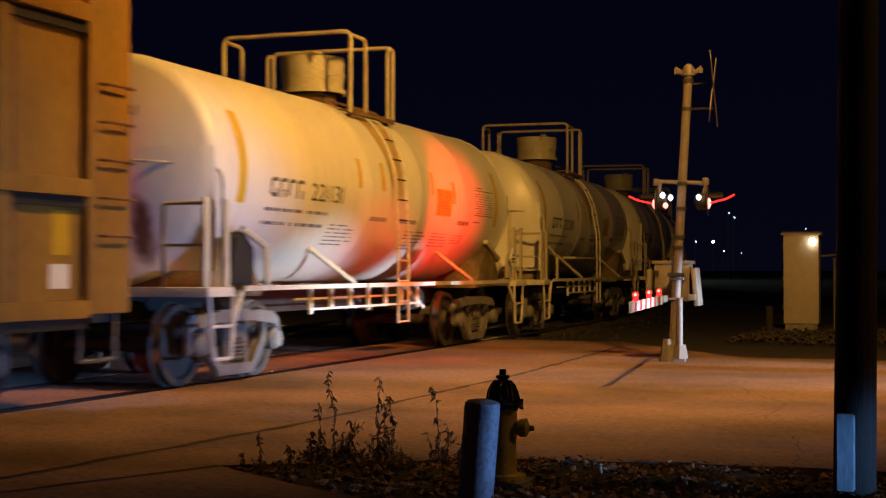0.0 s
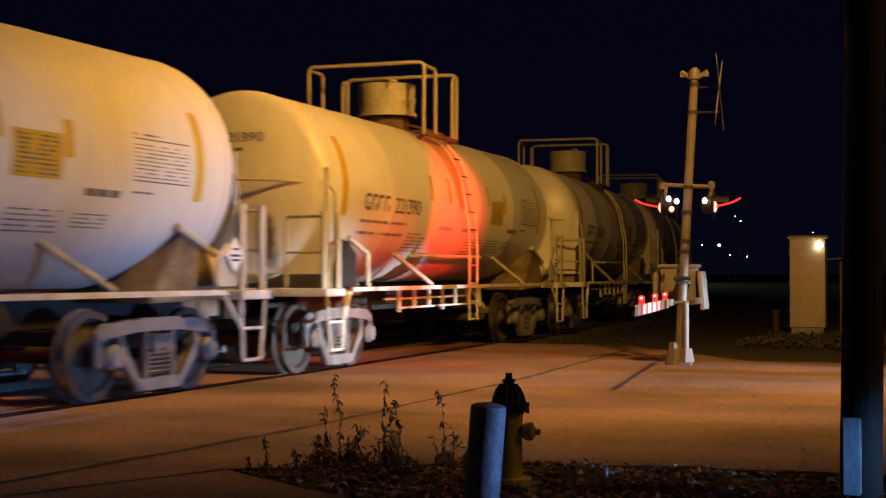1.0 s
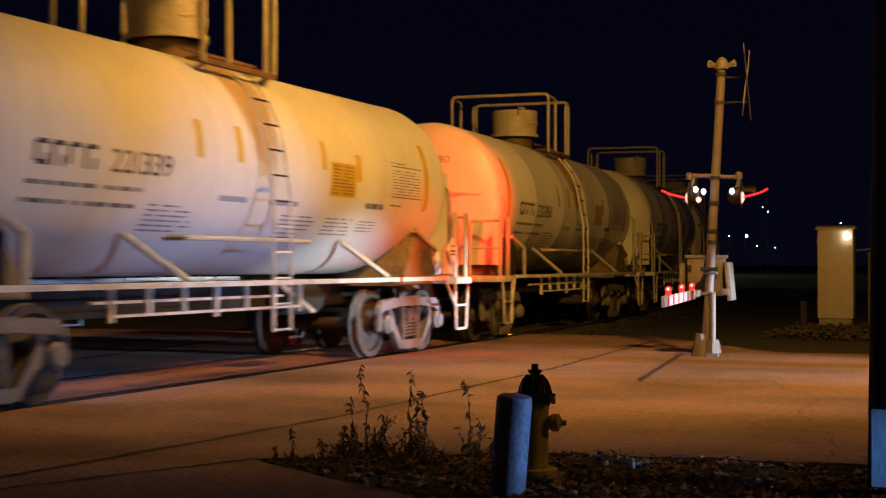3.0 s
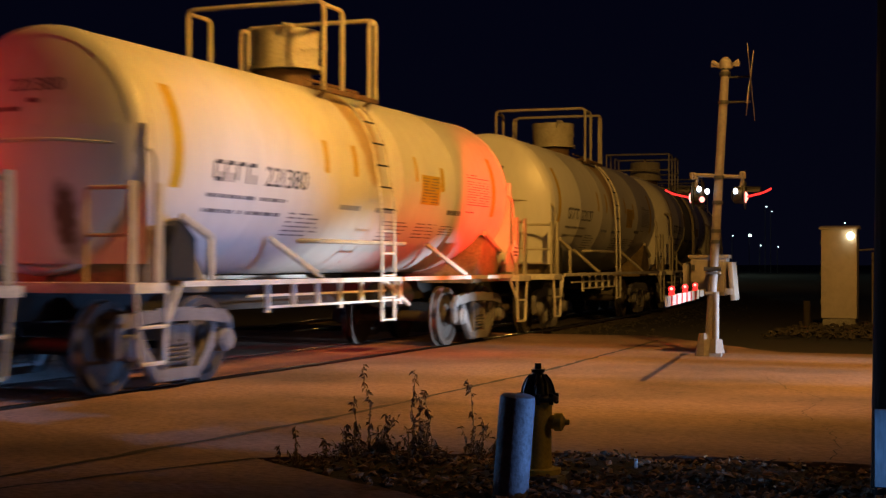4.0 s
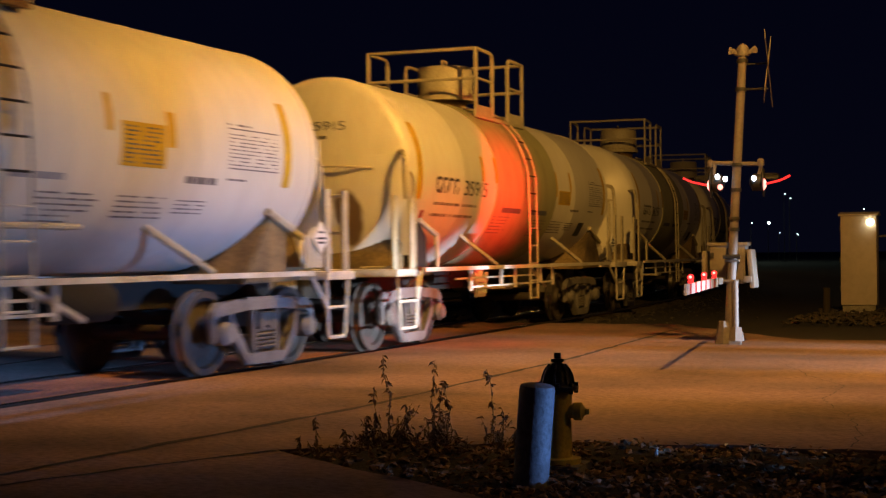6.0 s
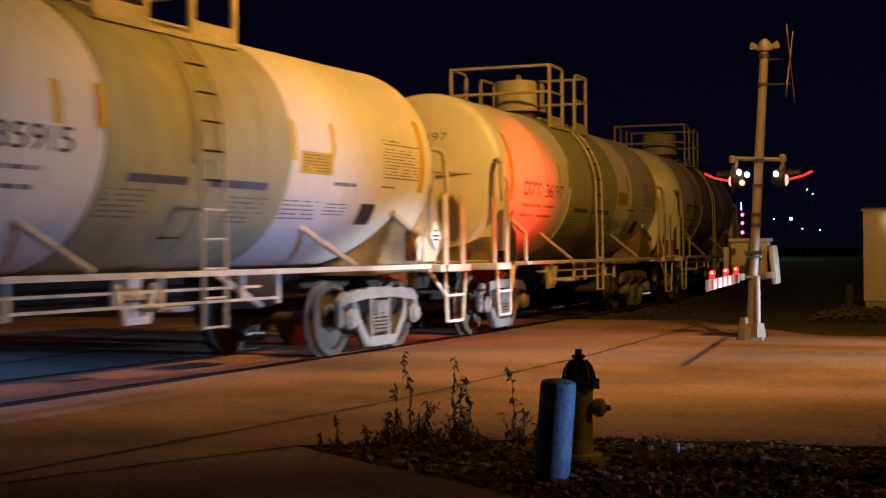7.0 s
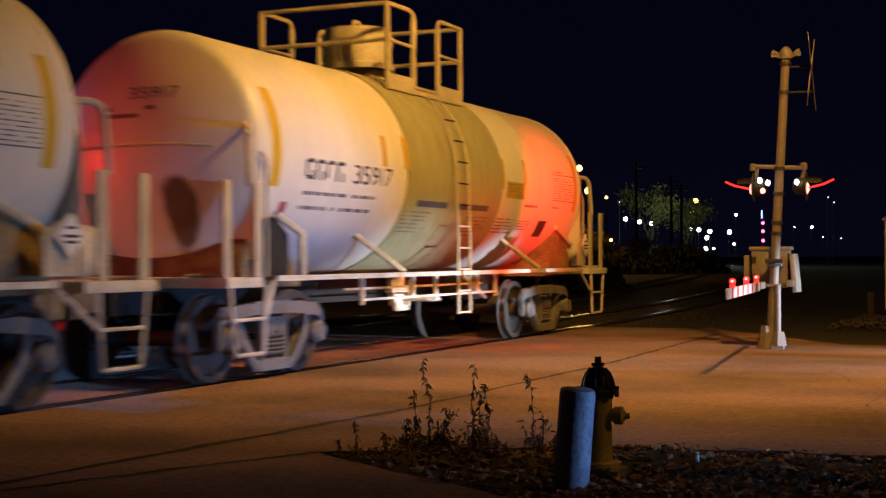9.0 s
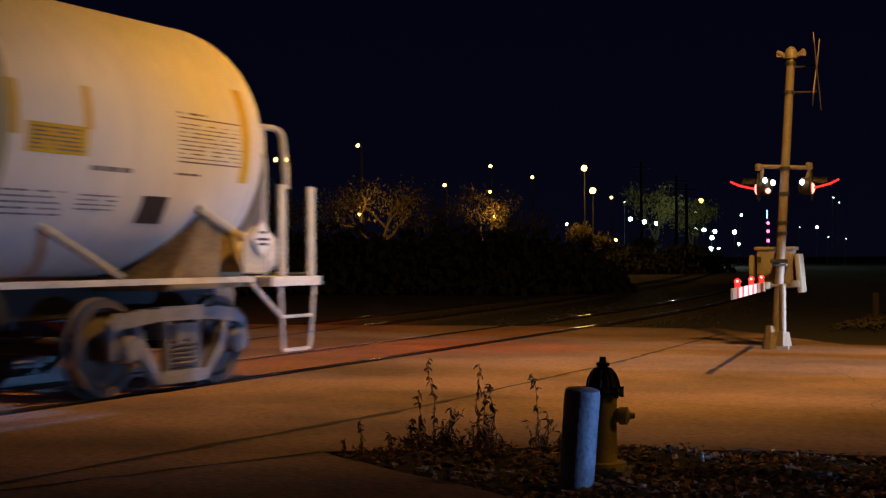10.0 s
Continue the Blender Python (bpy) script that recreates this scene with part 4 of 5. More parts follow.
        for x0, x1 in ((-0.9, -0.3), (0.2, 0.9)):
            bm = B()
            decal(bm, x0, x1, 1.97, 2.03, o, 1)
            part("blue_mark", bm, M["blue_pale"], car, "faded blue lettering band")
    return car


def head_face(front, x, z):
    """A point on the tank's near-end head (towards -x)."""
    y = x
    return Vector((-front - bulge(min(R, math.hypot(y, z - ZC))) - 0.012, -y, z))


def letter(car, digits, style):
    x = -4.12 if style == "B" else -4.05
    bm = B()
    mark(bm, x, 2.16, 0.23)
    part("owner_mark", bm, M["black"], car)
    number(digits, x + 1.12, 2.16, 0.23, M["black"], car, 1.05)
    near_head = functools.partial(head_face, FRONT[style])
    number(digits, -0.15, 2.98, 0.13, M["ink"], car, 0.62, near_head)
    bm = B()
    for z, a, b in ((2.86, -0.5, 0.2), (2.78, -0.5, 0.0)):
        vs = [bm.verts.new(near_head(p, q)) for p, q in ((a, z), (b, z), (b, z + 0.045), (a, z + 0.045))]
        bm.faces.new(vs)
    part("head_writing", bm, M["ink"], car)


SPEED, PITCH = 10.42, 13.237
CARS = []
first = tank_car("A", line_pose(18.63), "off-white tank car with cream pipe railings round its dome")
CARS.append((first, 18.63))
letter(first, "221131", "A")
tank_radius(1.268)
SLIM = tank_car("A", line_pose(31.747), "off-white tank car with cream pipe railings and a side pipe")
for k in range(3):
    at = 18.63 + PITCH * (k + 1) - (0.12 if k == 0 else 0)
    CARS.append((SLIM if k == 0 else copy_thing(SLIM, line_pose(at)), at))
tank_radius(1.32)
wide = tank_car("A", line_pose(18.63 + PITCH * 4), "off-white tank car with cream pipe railings and a side pipe")
CARS.append((wide, 18.63 + PITCH * 4))
# the other cars of the first kind: a pipe along the side, ladder and rear truck set a little further back
for car, x in CARS[1:5]:
    for child in car.children:
        if child.name.startswith("ladder"):
            child.location.x += 0.18
        elif child.name.startswith("truck") and child.location.x > 0:
            child.location.x += 0.28
    bm = B()
    tube(bm, bend([(-1.55, -0.95, 1.56), (-1.55, -1.22, 1.56), (1.15, -1.22, 1.56), (1.15, -0.95, 1.56)], 0.04), 0.03, 8)
    part("side_pipe", bm, M["rail_paint"], car, "cream pipe along the tank's side")
letter(wide, "221137", "A")
tank_radius(1.268)
for (car, x), digits in zip(CARS[1:], ("221390", "221339", "221380")):
    letter(car, digits, "A")
tank_radius(1.335)
LATE = tank_car("B", line_pose(84.6), "off-white tank car with grey middle band and flat-bar railings")
for k in range(3):
    at = 84.6 + PITCH * k
    CARS.append((LATE if k == 0 else copy_thing(LATE, line_pose(at)), at))
for (car, x), digits in zip(CARS[5:], ("35915", "36197", "35917")):
    letter(car, digits, "B")


def boxcar(at):
    bx = thing("boxcar", at, "yellow ribbed steel boxcar with dark lettering", "boxcar")
    bm = B()
    box(bm, -15.0, 0.0, -1.48, 1.48, 0.95, 4.9, 0.02)
    part("body", bm, M["boxcar"], bx, "yellow painted steel body")
    part("corner_post", box(B(), -0.66, 0.0, -1.57, -1.482, 0.88, 4.9, 0.03), M["boxcar"], bx)
    for k in range(10):
        x = -1.72 - 1.35 * k
        part("side_post", box(B(), x - 0.2, x, -1.56, -1.482, 0.95, 4.9, 0.02), M["boxcar"], bx)
        part("panel_edge", box(B(), x + 0.06, x + 0.12, -1.5, -1.482, 0.95, 4.9, 0.006), M["boxbrown"], bx)
    for z in (0.85, 1.95, 3.55):
        bm = B()
        box(bm, -15.0, -0.665, -1.6, -1.5, z, z + 0.16, 0.015)
        part("side_beam", bm, M["boxcar"], bx)
        # black strip that paints the shade under the beam
        part("beam_lip", box(B(), -15.0, -0.665, -1.545, -1.5, z - 0.1, z - 0.003), M["dark"], bx)
    for z in (1.6, 1.95, 2.3, 2.65, 3.0):
        part("grab_iron", tube(B(), bend([(-0.5, -1.565, z), (-0.5, -1.65, z), (-0.05, -1.65, z), (-0.05, -1.565, z)], 0.03), 0.014, 6), M["boxbrown"], bx)
    bm = B()
    for z in (1.3, 1.65, 2.0, 2.35, 2.7):
        tube(bm, [(0.07, -1.4, z), (0.07, -0.95, z)], 0.014, 6)
    for y in (-1.4, -0.95):
        box(bm, 0.0, 0.09, y - 0.025, y + 0.025, 1.1, 2.9)
    part("end_ladder", bm, M["boxbrown"], bx)
    bm = B()
    for x, w in ((-1.9, 0.22), (-1.55, 0.22), (-1.2, 0.22), (-0.9, 0.2)):
        box(bm, x, x + w, -1.487, -1.483, 3.85, 3.9)
        box(bm, x, x + 0.05, -1.487, -1.483, 3.9, 4.1)
        box(bm, x, x + w, -1.487, -1.483, 4.1, 4.15)
    part("lettering", bm, M["boxbrown"], bx, "dark brown lettering shapes")
    bm = B()
    box(bm, -1.12, -0.84, -1.487, -1.483, 1.12, 1.34)
    part("label_panel", bm, M["placard"], bx, "pale paper label")
    part("yellow_panel", box(B(), -1.08, -0.84, -1.487, -1.483, 1.42, 1.82), M["yellow"], bx, "bright yellow label")
    bm = B()
    tube(bm, bend([(-0.7, -1.5, 0.9), (-0.7, -1.5, 0.45), (-0.15, -1.5, 0.45), (-0.15, -1.5, 0.9)], 0.04), 0.022, 6)
    part("step", bm, M["truck"], bx)
    bm = B()
    box(bm, -15.3, 0.3, -0.25, 0.25, 0.7, 0.95)
    box(bm, 0.25, 0.55, -0.14, 0.14, 0.72, 1.0, 0.04)
    part("centre_sill", bm, M["under"], bx)
    for x in (-2.2, -12.8):
        truck(bx, x, "dark")
    return bx


CARS.append((boxcar(line_pose(11.36)), 11.36))


# ---- crossing signal with gate ----
def crossing_signal(at):
    s = thing("crossing_signal", at, "leaning grey crossing signal mast with red flashers and lowered gate arm", "crossing signal")
    lean = -0.058  # the mast leans towards -y going up
    def mx(z): return lean * z
    bm = B()
    tube(bm, [(0, mx(0.2), 0.2), (0, mx(1.3), 1.3), (0, mx(4.05), 4.05)], [0.065, 0.065, 0.06], 16)
    part("mast", bm, M["mast"], s, "weathered aluminium mast with rust")
    bm = B()
    lathe(bm, [(4.02, 0.085), (4.12, 0.085), (4.16, 0.06), (4.19, 0.02)], "z", 16, (0, mx(4.1), 0))
    for d in (-1, 1):
        outline(bm, [(-0.02, 4.05), (0.02, 4.05), (0.02, 4.1), (-0.02, 4.1)], mx(4.1) + d * 0.07, mx(4.1) + d * 0.2)
        tube(bm, [(0, mx(4.1) + d * 0.06, 4.04), (0, mx(4.1) + d * 0.19, 4.13)], 0.035, 6)
    part("mast_cap", bm, M["mast"], s)
    bm = B()
    for h, w0, w1 in ((0.0, 0.14, 0.12), (0.12, 0.12, 0.085)):
        lathe(bm, [(h, w0), (h + (0.12 if h == 0 else 0.2), w1)], "z", 8, (0, 0.05, 0))
    part("base", bm, M["mast"], s, "cast mast base")
    bm = B()
    tube(bm, [(-0.05, -0.11, 0.0), (-0.05, -0.11, 0.9)], 0.045, 12)
    box(bm, -0.15, 0.03, -0.19, -0.03, 0.0, 0.05)
    lathe(bm, [(0.05, 0.12), (0.24, 0.08)], "z", 6, (-0.05, -0.12, 0))
    part("conduit_pipe", bm, M["mast"], s)
    # gate mechanism and its counterweight arm
    bm = B()
    box(bm, 0.1, 0.44, -0.24, 0.27, 0.84, 1.4, 0.03)
    box(bm, 0.08, 0.46, -0.27, 0.3, 1.37, 1.42, 0.012)
    mech = part("gate_mechanism", bm, M["casegrey"], s, "grey gate machine case")
    part("case_door", box(B(), 0.085, 0.1, -0.2, 0.23, 0.9, 1.34, 0.006), M["casegrey"], mech)
    for z in (1.0, 1.24):
        part("hinge", box(B(), 0.07, 0.1, 0.2, 0.25, z - 0.04, z + 0.04, 0.006), M["dark"], mech)
    m = Matrix.Rotation(radians(-5), 4, "X")
    part("counterweight_arm", box(B(), 0.0, 0.5, -0.02, 0.05, -0.27, 0.27, 0.015, Matrix.Translation((0, -0.33, 1.05)) @ m), M["casegrey"], s)
    part("counterweight_arm", box(B(), 0.0, 0.5, -0.03, 0.03, -0.18, 0.18, 0.015, Matrix.Translation((0, 0.33, 1.12))), M["casegrey"], s)
    part("drive_shaft", box(B(), -0.02, 0.3, -0.33, -0.22, 0.86, 0.95, 0.01), M["casegrey"], s)
    part("mast_bracket", box(B(), -0.085, 0.16, mx(1.16) - 0.1, mx(1.16) + 0.1, 1.145, 1.18, 0.008), M["casegrey"], s)
    part("mast_bracket", box(B(), -0.085, 0.16, mx(0.88) - 0.1, mx(0.88) + 0.1, 0.865, 0.9, 0.008), M["casegrey"], s)
    bm = B()
    tube(bm, [(-0.1, mx(1.2) - 0.12, 1.22), (-0.1, mx(1.2) + 0.12, 1.22)], 0.03, 6)
    part("bracket_pin", bm, M["dark"], s)
    for z in (1.6, 1.75, 2.15, 2.5, 3.55, 3.95):
        part("clamp", lathe(B(), [(z - 0.025, 0.078), (z + 0.025, 0.078)], "z", 14, (0, mx(z), 0)), M["dark"], s)
    # cross arm with back-to-back flashers
    bm = B()
    tube(bm, [(0, mx(2.5) - 0.33, 2.5), (0, mx(2.5) + 0.36, 2.54)], 0.032, 8)
    for y in (-0.46, 0.18):
        tube(bm, bend([(0, y - 0.02, 2.53), (0, y, 2.4), (0, y * 0.9, 2.3)], 0.05), 0.028, 8)
    for y in (-0.47, 0.22):
        lathe(bm, [(2.48, 0.05), (2.56, 0.05), (2.58, 0.03)], "z", 10, (0, y, 0))
    part("cross_arm", bm, M["mast"], s)
    for y, d in ((0.13, 1), (-0.42, -1)):
        bm = B()
        lathe(bm, [(y - 0.1, 0.05), (y - 0.06, 0.12), (y + 0.06, 0.12), (y + 0.1, 0.05)], "y", 18, (0, 0, 2.25))
        head = part("flasher_head", bm, M["dark"], s, "black flasher housing")
        bm = B()
        # background plate behind the lens
        lathe(bm, [(y + d * 0.07, 0.13), (y + d * 0.08, 0.2), (y + d * 0.09, 0.2), (y + d * 0.095, 0.13)], "y", 24, (0, 0, 2.25))
        part("background_plate", bm, M["dark"], head)
        bm = B()
        # visor: an open half tube over the lens
        rows = []
        for k in range(9):
            a = radians(20 + 140 * k / 8)
            rows.append([bm.verts.new((0.13 * math.cos(a), y + d * q, 2.25 + 0.13 * math.sin(a) - 0.03 * q)) for q in (0.08, 0.3)])
        for p, q in zip(rows, rows[1:]):
            bm.faces.new((p[0], q[0], q[1], p[1]))
        bmesh.ops.solidify(bm, geom=bm.faces[:], thickness=0.006)
        part("visor", bm, M["dark"], head)
        bm = B()
        lathe(bm, [(y + d * 0.1, 0.085), (y + d * 0.125, 0.05), (y + d * 0.135, 0.02)], "y", 16, (-0.07, 0, 2.22))
        part("lens", bm, M["glow_redhot"], head, "lit red lens")
        # glowing tube stands in for the lens's red light on the visor
        bm = B()
        tube(bm, bend([(-0.1, y + d * 0.12, 2.22), (-0.12, y + d * 0.34, 2.27), (-0.12, y + d * 0.46, 2.33)], 0.04), 0.014, 6)
        part("lit_visor_edge", bm, M["glow_red"], head, "visor edge with the lens's red light as a glow")
        for q, h in ((-0.02, 2.335), (-0.13, 2.3)) if d > 0 else ((0.03, 2.3),):
            bm = B()
            lathe(bm, [(h - 0.04, 0.008), (h - 0.03, 0.024), (h, 0.036), (h + 0.03, 0.024), (h + 0.04, 0.008)], "z", 14, (-0.14, y + q, 0))
            part("back_lens", bm, M["glow_white"], head, "white glowing side light")
        if d > 0:
            part("back_lens", lathe(B(), [(2.15, 0.01), (2.165, 0.03), (2.19, 0.04), (2.215, 0.03), (2.23, 0.01)], "z", 14, (-0.14, y - 0.06, 0)), M["glow_redhot"], head, "lit red side light")
    # crossbuck, seen nearly edge on
    bm = B()
    for a in (-1, 1):
        m = Matrix.Translation((0, -0.58, 3.82)) @ Matrix.Rotation(a * radians(45), 4, "Y") @ Matrix.Rotation(radians(7), 4, "Z")
        box(bm, -0.11, 0.11, -0.006 + a * 0.008, 0.006 + a * 0.008, -0.6, 0.6, 0.0, m)
    part("crossbuck", bm, M["casegrey"], s, "pale crossed boards, seen from the edge")
    for z in (3.55, 3.9):
        part("crossbuck_bracket", tube(B(), [(0, mx(z), z), (0, -0.58, z)], 0.015, 6), M["dark"], s)
    # lowered gate arm along the track side, striped, with red lamps
    y = 0.0
    bm = B()
    box(bm, -0.7, -0.05, y - 0.03, y + 0.03, 0.84, 0.93, 0.01)
    arm = part("gate_arm", bm, M["casegrey"], s, "lowered red and white gate arm", pose(0, 0.09, 0, 0, 0, 3.4))
    x, k = -0.7, 0
    while x > -4.55:
        bm = B()
        w = 0.4 if k % 2 == 0 else 0.2
        box(bm, x - w, x, y - 0.012, y + 0.012, 0.82, 0.94)
        part("stripe", bm, M["white"] if k % 2 == 0 else M["redstripe"], arm)
        x, k = x - w, k + 1
    for x in (-4.1, -2.5, -1.1):
        bm = B()
        box(bm, x - 0.03, x + 0.03, y - 0.03, y + 0.03, 0.94, 0.97)
        lathe(bm, [(x - 0.03, 0.02), (x - 0.03, 0.036), (x + 0.03, 0.036), (x + 0.03, 0.02)], "x", 16, (0, y, 1.005))
        gl = part("gate_lamp", bm, M["glow_red"], arm, "lit red gate lamp")
        bm = B()
        lathe(bm, [(x - 0.045, 0.004), (x - 0.042, 0.014), (x - 0.031, 0.018)], "x", 12, (0, y, 1.01))
        part("bulb", bm, M["glow_redhot"], gl)
    return s


crossing_signal(pose(19.6, 4.29, 0, 0, 0, 4.5))


# ---- signal cabinet, short posts ----
def cabinet(at):
    c = thing("signal_cabinet", at, "tall plain metal signal cabinet with a lit lamp", "cabinet")
    bm = B()
    box(bm, -0.3, 0.3, -0.36, 0.36, 0.16, 2.02, 0.015)
    part("body", bm, M["cabinet"], c)
    bm = B()
    outline(bm, [(-0.34, 2.02), (0.34, 2.02), (0.34, 2.05), (0.0, 2.1), (-0.34, 2.05)], -0.4, 0.4)
    part("roof", bm, M["cabinet"], c)
    bm = B()
    box(bm, -0.27, 0.27, -0.33, 0.33, -0.1, 0.16)
    part("plinth", bm, M["concrete"], c)
    bm = B()
    for z in (0.45, 1.05, 1.7):
        box(bm, -0.31, -0.27, 0.36, 0.38, z, z + 0.1)
    part("hinge", bm, M["dark"], c)
    bm = B()
    lathe(bm, [(-0.39, 0.02), (-0.38, 0.06), (-0.34, 0.075), (-0.3, 0.05)], "x", 16, (0, -0.24, 1.88))
    part("lamp", bm, M["glow_case"], c, "glowing wall lamp")
    return c


cabinet(pose(30.45, 3.88, 0, 0, 0, 2))
tagged(part("short_post", tube(B(), [(29.0, 4.35, -0.1), (29.0, 4.35, 0.55)], 0.07, 12), M["wood"]), "short dark wooden post beside the cabinet", "post")
tagged(part("short_post", tube(B(), [(30.6, 3.05, -0.1), (30.6, 3.05, 1.75)], 0.04, 12), M["mast"]), "thin pale steel post beside the cabinet", "post")
tagged(part("fence_rail", tube(B(), [(30.6, 3.05, 1.62), (30.66, 3.56, 1.58)], 0.022, 8), M["mast"]), "thin steel rail from the post to the cabinet", "rail")
tagged(part("short_post", tube(B(), [(31.2, 3.3, -0.1), (31.2, 3.3, 1.55)], 0.03, 12), M["mast"]), "thin pale steel post beside the cabinet", "post")
rnd = random.Random(17)
rubble("gravel_mound", [(rnd.uniform(26.0, 31.5), rnd.uniform(-1.0, 4.7), -0.06 + rnd.random() * 0.1) for _ in range(2200)], M["dirt"], "low heap of brown gravel round the cabinet", "gravel", 18, (0.03, 0.08))


# ---- hydrant, bollard, utility pole ----
def hydrant(at):
    h = thing("fire_hydrant", at, "yellow fire hydrant with a black bonnet in gravel", "fire hydrant")
    bm = B()
    lathe(bm, [(-0.08, 0.11), (0.0, 0.11), (0.02, 0.14), (0.05, 0.14), (0.055, 0.085), (0.3, 0.082), (0.42, 0.086), (0.46, 0.09)], "z", 28)
    part("barrel", bm, M["hyd_yellow"], h, "yellow painted barrel")
    bm = B()
    lathe(bm, [(0.455, 0.09), (0.46, 0.122), (0.485, 0.127), (0.495, 0.108), (0.51, 0.094), (0.55, 0.088), (0.59, 0.07), (0.62, 0.045), (0.63, 0.028), (0.635, 0.04), (0.652, 0.042), (0.657, 0.022), (0.69, 0.02)], "z", 28)
    bonnet = part("bonnet", bm, M["hyd_black"], h, "glossy black bonnet")
    for k in range(8):
        a = k * math.tau / 8
        c, d = math.cos(a), math.sin(a)
        part("rib", tube(B(), [(c * r, d * r, z) for z, r in ((0.5, 0.1), (0.55, 0.09), (0.59, 0.073), (0.62, 0.048))], [0.01, 0.009, 0.008, 0.006], 6), M["hyd_black"], bonnet)
    for k in range(8):
        a = k * math.tau / 8 + 0.2
        part("bolt", lathe(B(), [(0.445, 0.014), (0.51, 0.014)], "z", 6, (0.113 * math.cos(a), 0.113 * math.sin(a), 0)), M["hyd_black"], bonnet)
    for y, r, n in ((-1, 0.055, 0.1), (1, 0.055, 0.1)):
        bm = B()
        lathe(bm, [(y * 0.07, r * 0.75), (y * 0.1, r * 0.8), (y * 0.105, r), (y * 0.15, r), (y * 0.16, r * 0.6), (y * 0.17, 0.02), (y * 0.195, 0.018)], "y", 16, (-0.01, 0, 0.335))
        part("nozzle_cap", bm, M["hyd_yellow"], h)
    return h


hydrant(pose(8.14, 2.83, -0.01, 0, 0, 8))
tagged(part("hydrant_slab", box(B(), 8.0, 8.29, 2.66, 2.95, -0.1, 0.008, 0.01), M["concrete"]), "small concrete slab under the hydrant", "slab")
bm = B()
m = pose(7.46, 2.77, -0.15, 0, -1.0, 0) @ pose(0, 0, 0, 5.0, 0, 0)
lathe(bm, [(0.0, 0.101), (0.67, 0.101), (0.695, 0.096), (0.703, 0.08)], "z", 32)
bol = tagged(part("bollard", bm, M["pipe"], at=m), "leaning scuffed grey pipe bollard in front of the hydrant", "bollard")


def utility_pole(at):
    p = thing("utility_pole", at, "dark wooden utility pole with a pale cable guard", "utility pole")
    bm = B()
    pts = [(0, -0.012 * z, z) for z in (-0.3, 0, 1, 2, 4, 7, 10)]
    tube(bm, pts, [0.125, 0.122, 0.118, 0.115, 0.11, 0.1, 0.09], 18)
    part("pole", bm, M["wood"], p)
    bm = B()
    # guard drawn only as tall as the low light on it reaches
    outline(bm, [(-0.15, 0.02), (-0.105, 0.02), (-0.105, 0.46), (-0.15, 0.46)], -0.015, 0.09, 0.008)
    part("cable_guard", bm, M["guard"], p, "pale scuffed cable guard")
    bm = B()
    tube(bm, [(0.0, 0, 8.6), (2.5, 0.1, 9.3), (4.6, 0.18, 9.45)], 0.035, 8)
    arm = part("lamp_arm", bm, M["mast"], p)
    bm = B()
    box(bm, 4.4, 5.0, 0.05, 0.32, 9.4, 9.5, 0.03)
    part("luminaire", bm, M["mast"], arm)
    return p


utility_pole(pose(8.49, 0.79, 0))


# ---- weeds ----
def weed(at, height, stems, seed):
    """Dead stalks with small curled leaves and seed heads, over a tangle of fine side shoots."""
    rnd = random.Random(seed)
    w = thing("dried_weed", at, "tall dried brown weed with seed heads", "weed", "dried weeds in the gravel")
    for k in range(stems):
        bm = B()
        a, lean = rnd.uniform(0, 6.3), rnd.uniform(0.1, 0.75)
        h = height * rnd.uniform(0.3, 0.7)
        if k == 0:
            h, lean = height, rnd.uniform(0.03, 0.1)
        kink = [rnd.uniform(-0.03, 0.03) for _ in range(6)]
        def spine(u):
            d = lean * h * u ** 1.3
            i = min(4, int(u * 5))
            w_ = kink[i] + (kink[i + 1] - kink[i]) * (u * 5 - i)
            return Vector((math.cos(a) * d + w_ * h, math.sin(a) * d - w_ * h, h * u * (1 - 0.15 * lean)))
        tube(bm, [spine(u / 5) for u in range(6)], [0.0042, 0.0036, 0.003, 0.0026, 0.002, 0.0014], 4)
        for j in range(int((46 if k == 0 else 26) * h / 0.5) + 4):
            u = rnd.uniform(0.1, 1.0)
            q = spine(u)
            s = rnd.uniform(0.006, 0.016) * (1.6 if u > 0.5 and k == 0 else 1)
            turn = Euler((rnd.uniform(-1.4, 1.4), rnd.uniform(-0.3, 1.6), rnd.uniform(0, 6.3))).to_matrix()
            vs = [bm.verts.new(q + turn @ Vector(v) * s) for v in ((0, 0, 0), (1, 0.45, 0.2), (2.4, 0, -0.4), (1, -0.45, 0.2))]
            bm.faces.new(vs)
        part("stem", bm, M["weed"], w)
    return w


plants = [(8.45, 4.13, 0.66, 7, 1), (8.55, 3.86, 0.62, 8, 2), (8.5, 3.7, 0.5, 8, 3), (8.85, 3.55, 0.55, 6, 4), (8.3, 3.95, 0.36, 16, 5), (8.1, 4.62, 0.14, 4, 6), (8.42, 4.2, 0.45, 8, 7), (8.6, 3.8, 0.45, 8, 8)]
rnd = random.Random(77)
for k in range(26):
    y = rnd.uniform(3.35, 4.35)
    plants.append((8.35 - (y - 3.85) * 0.45 + rnd.uniform(-0.35, 0.3), y, rnd.uniform(0.14, 0.3), 14, 20 + k))
for x, y, h, n, sd in plants:
    weed(pose(x, y, -0.04), h, n, sd)
tagged(part("marker_stub", tube(B(), [(8.71, 2.37, -0.04), (8.71, 2.37, 0.05)], 0.012, 8), M["placard"]), "small white marker stub in the gravel", "marker")


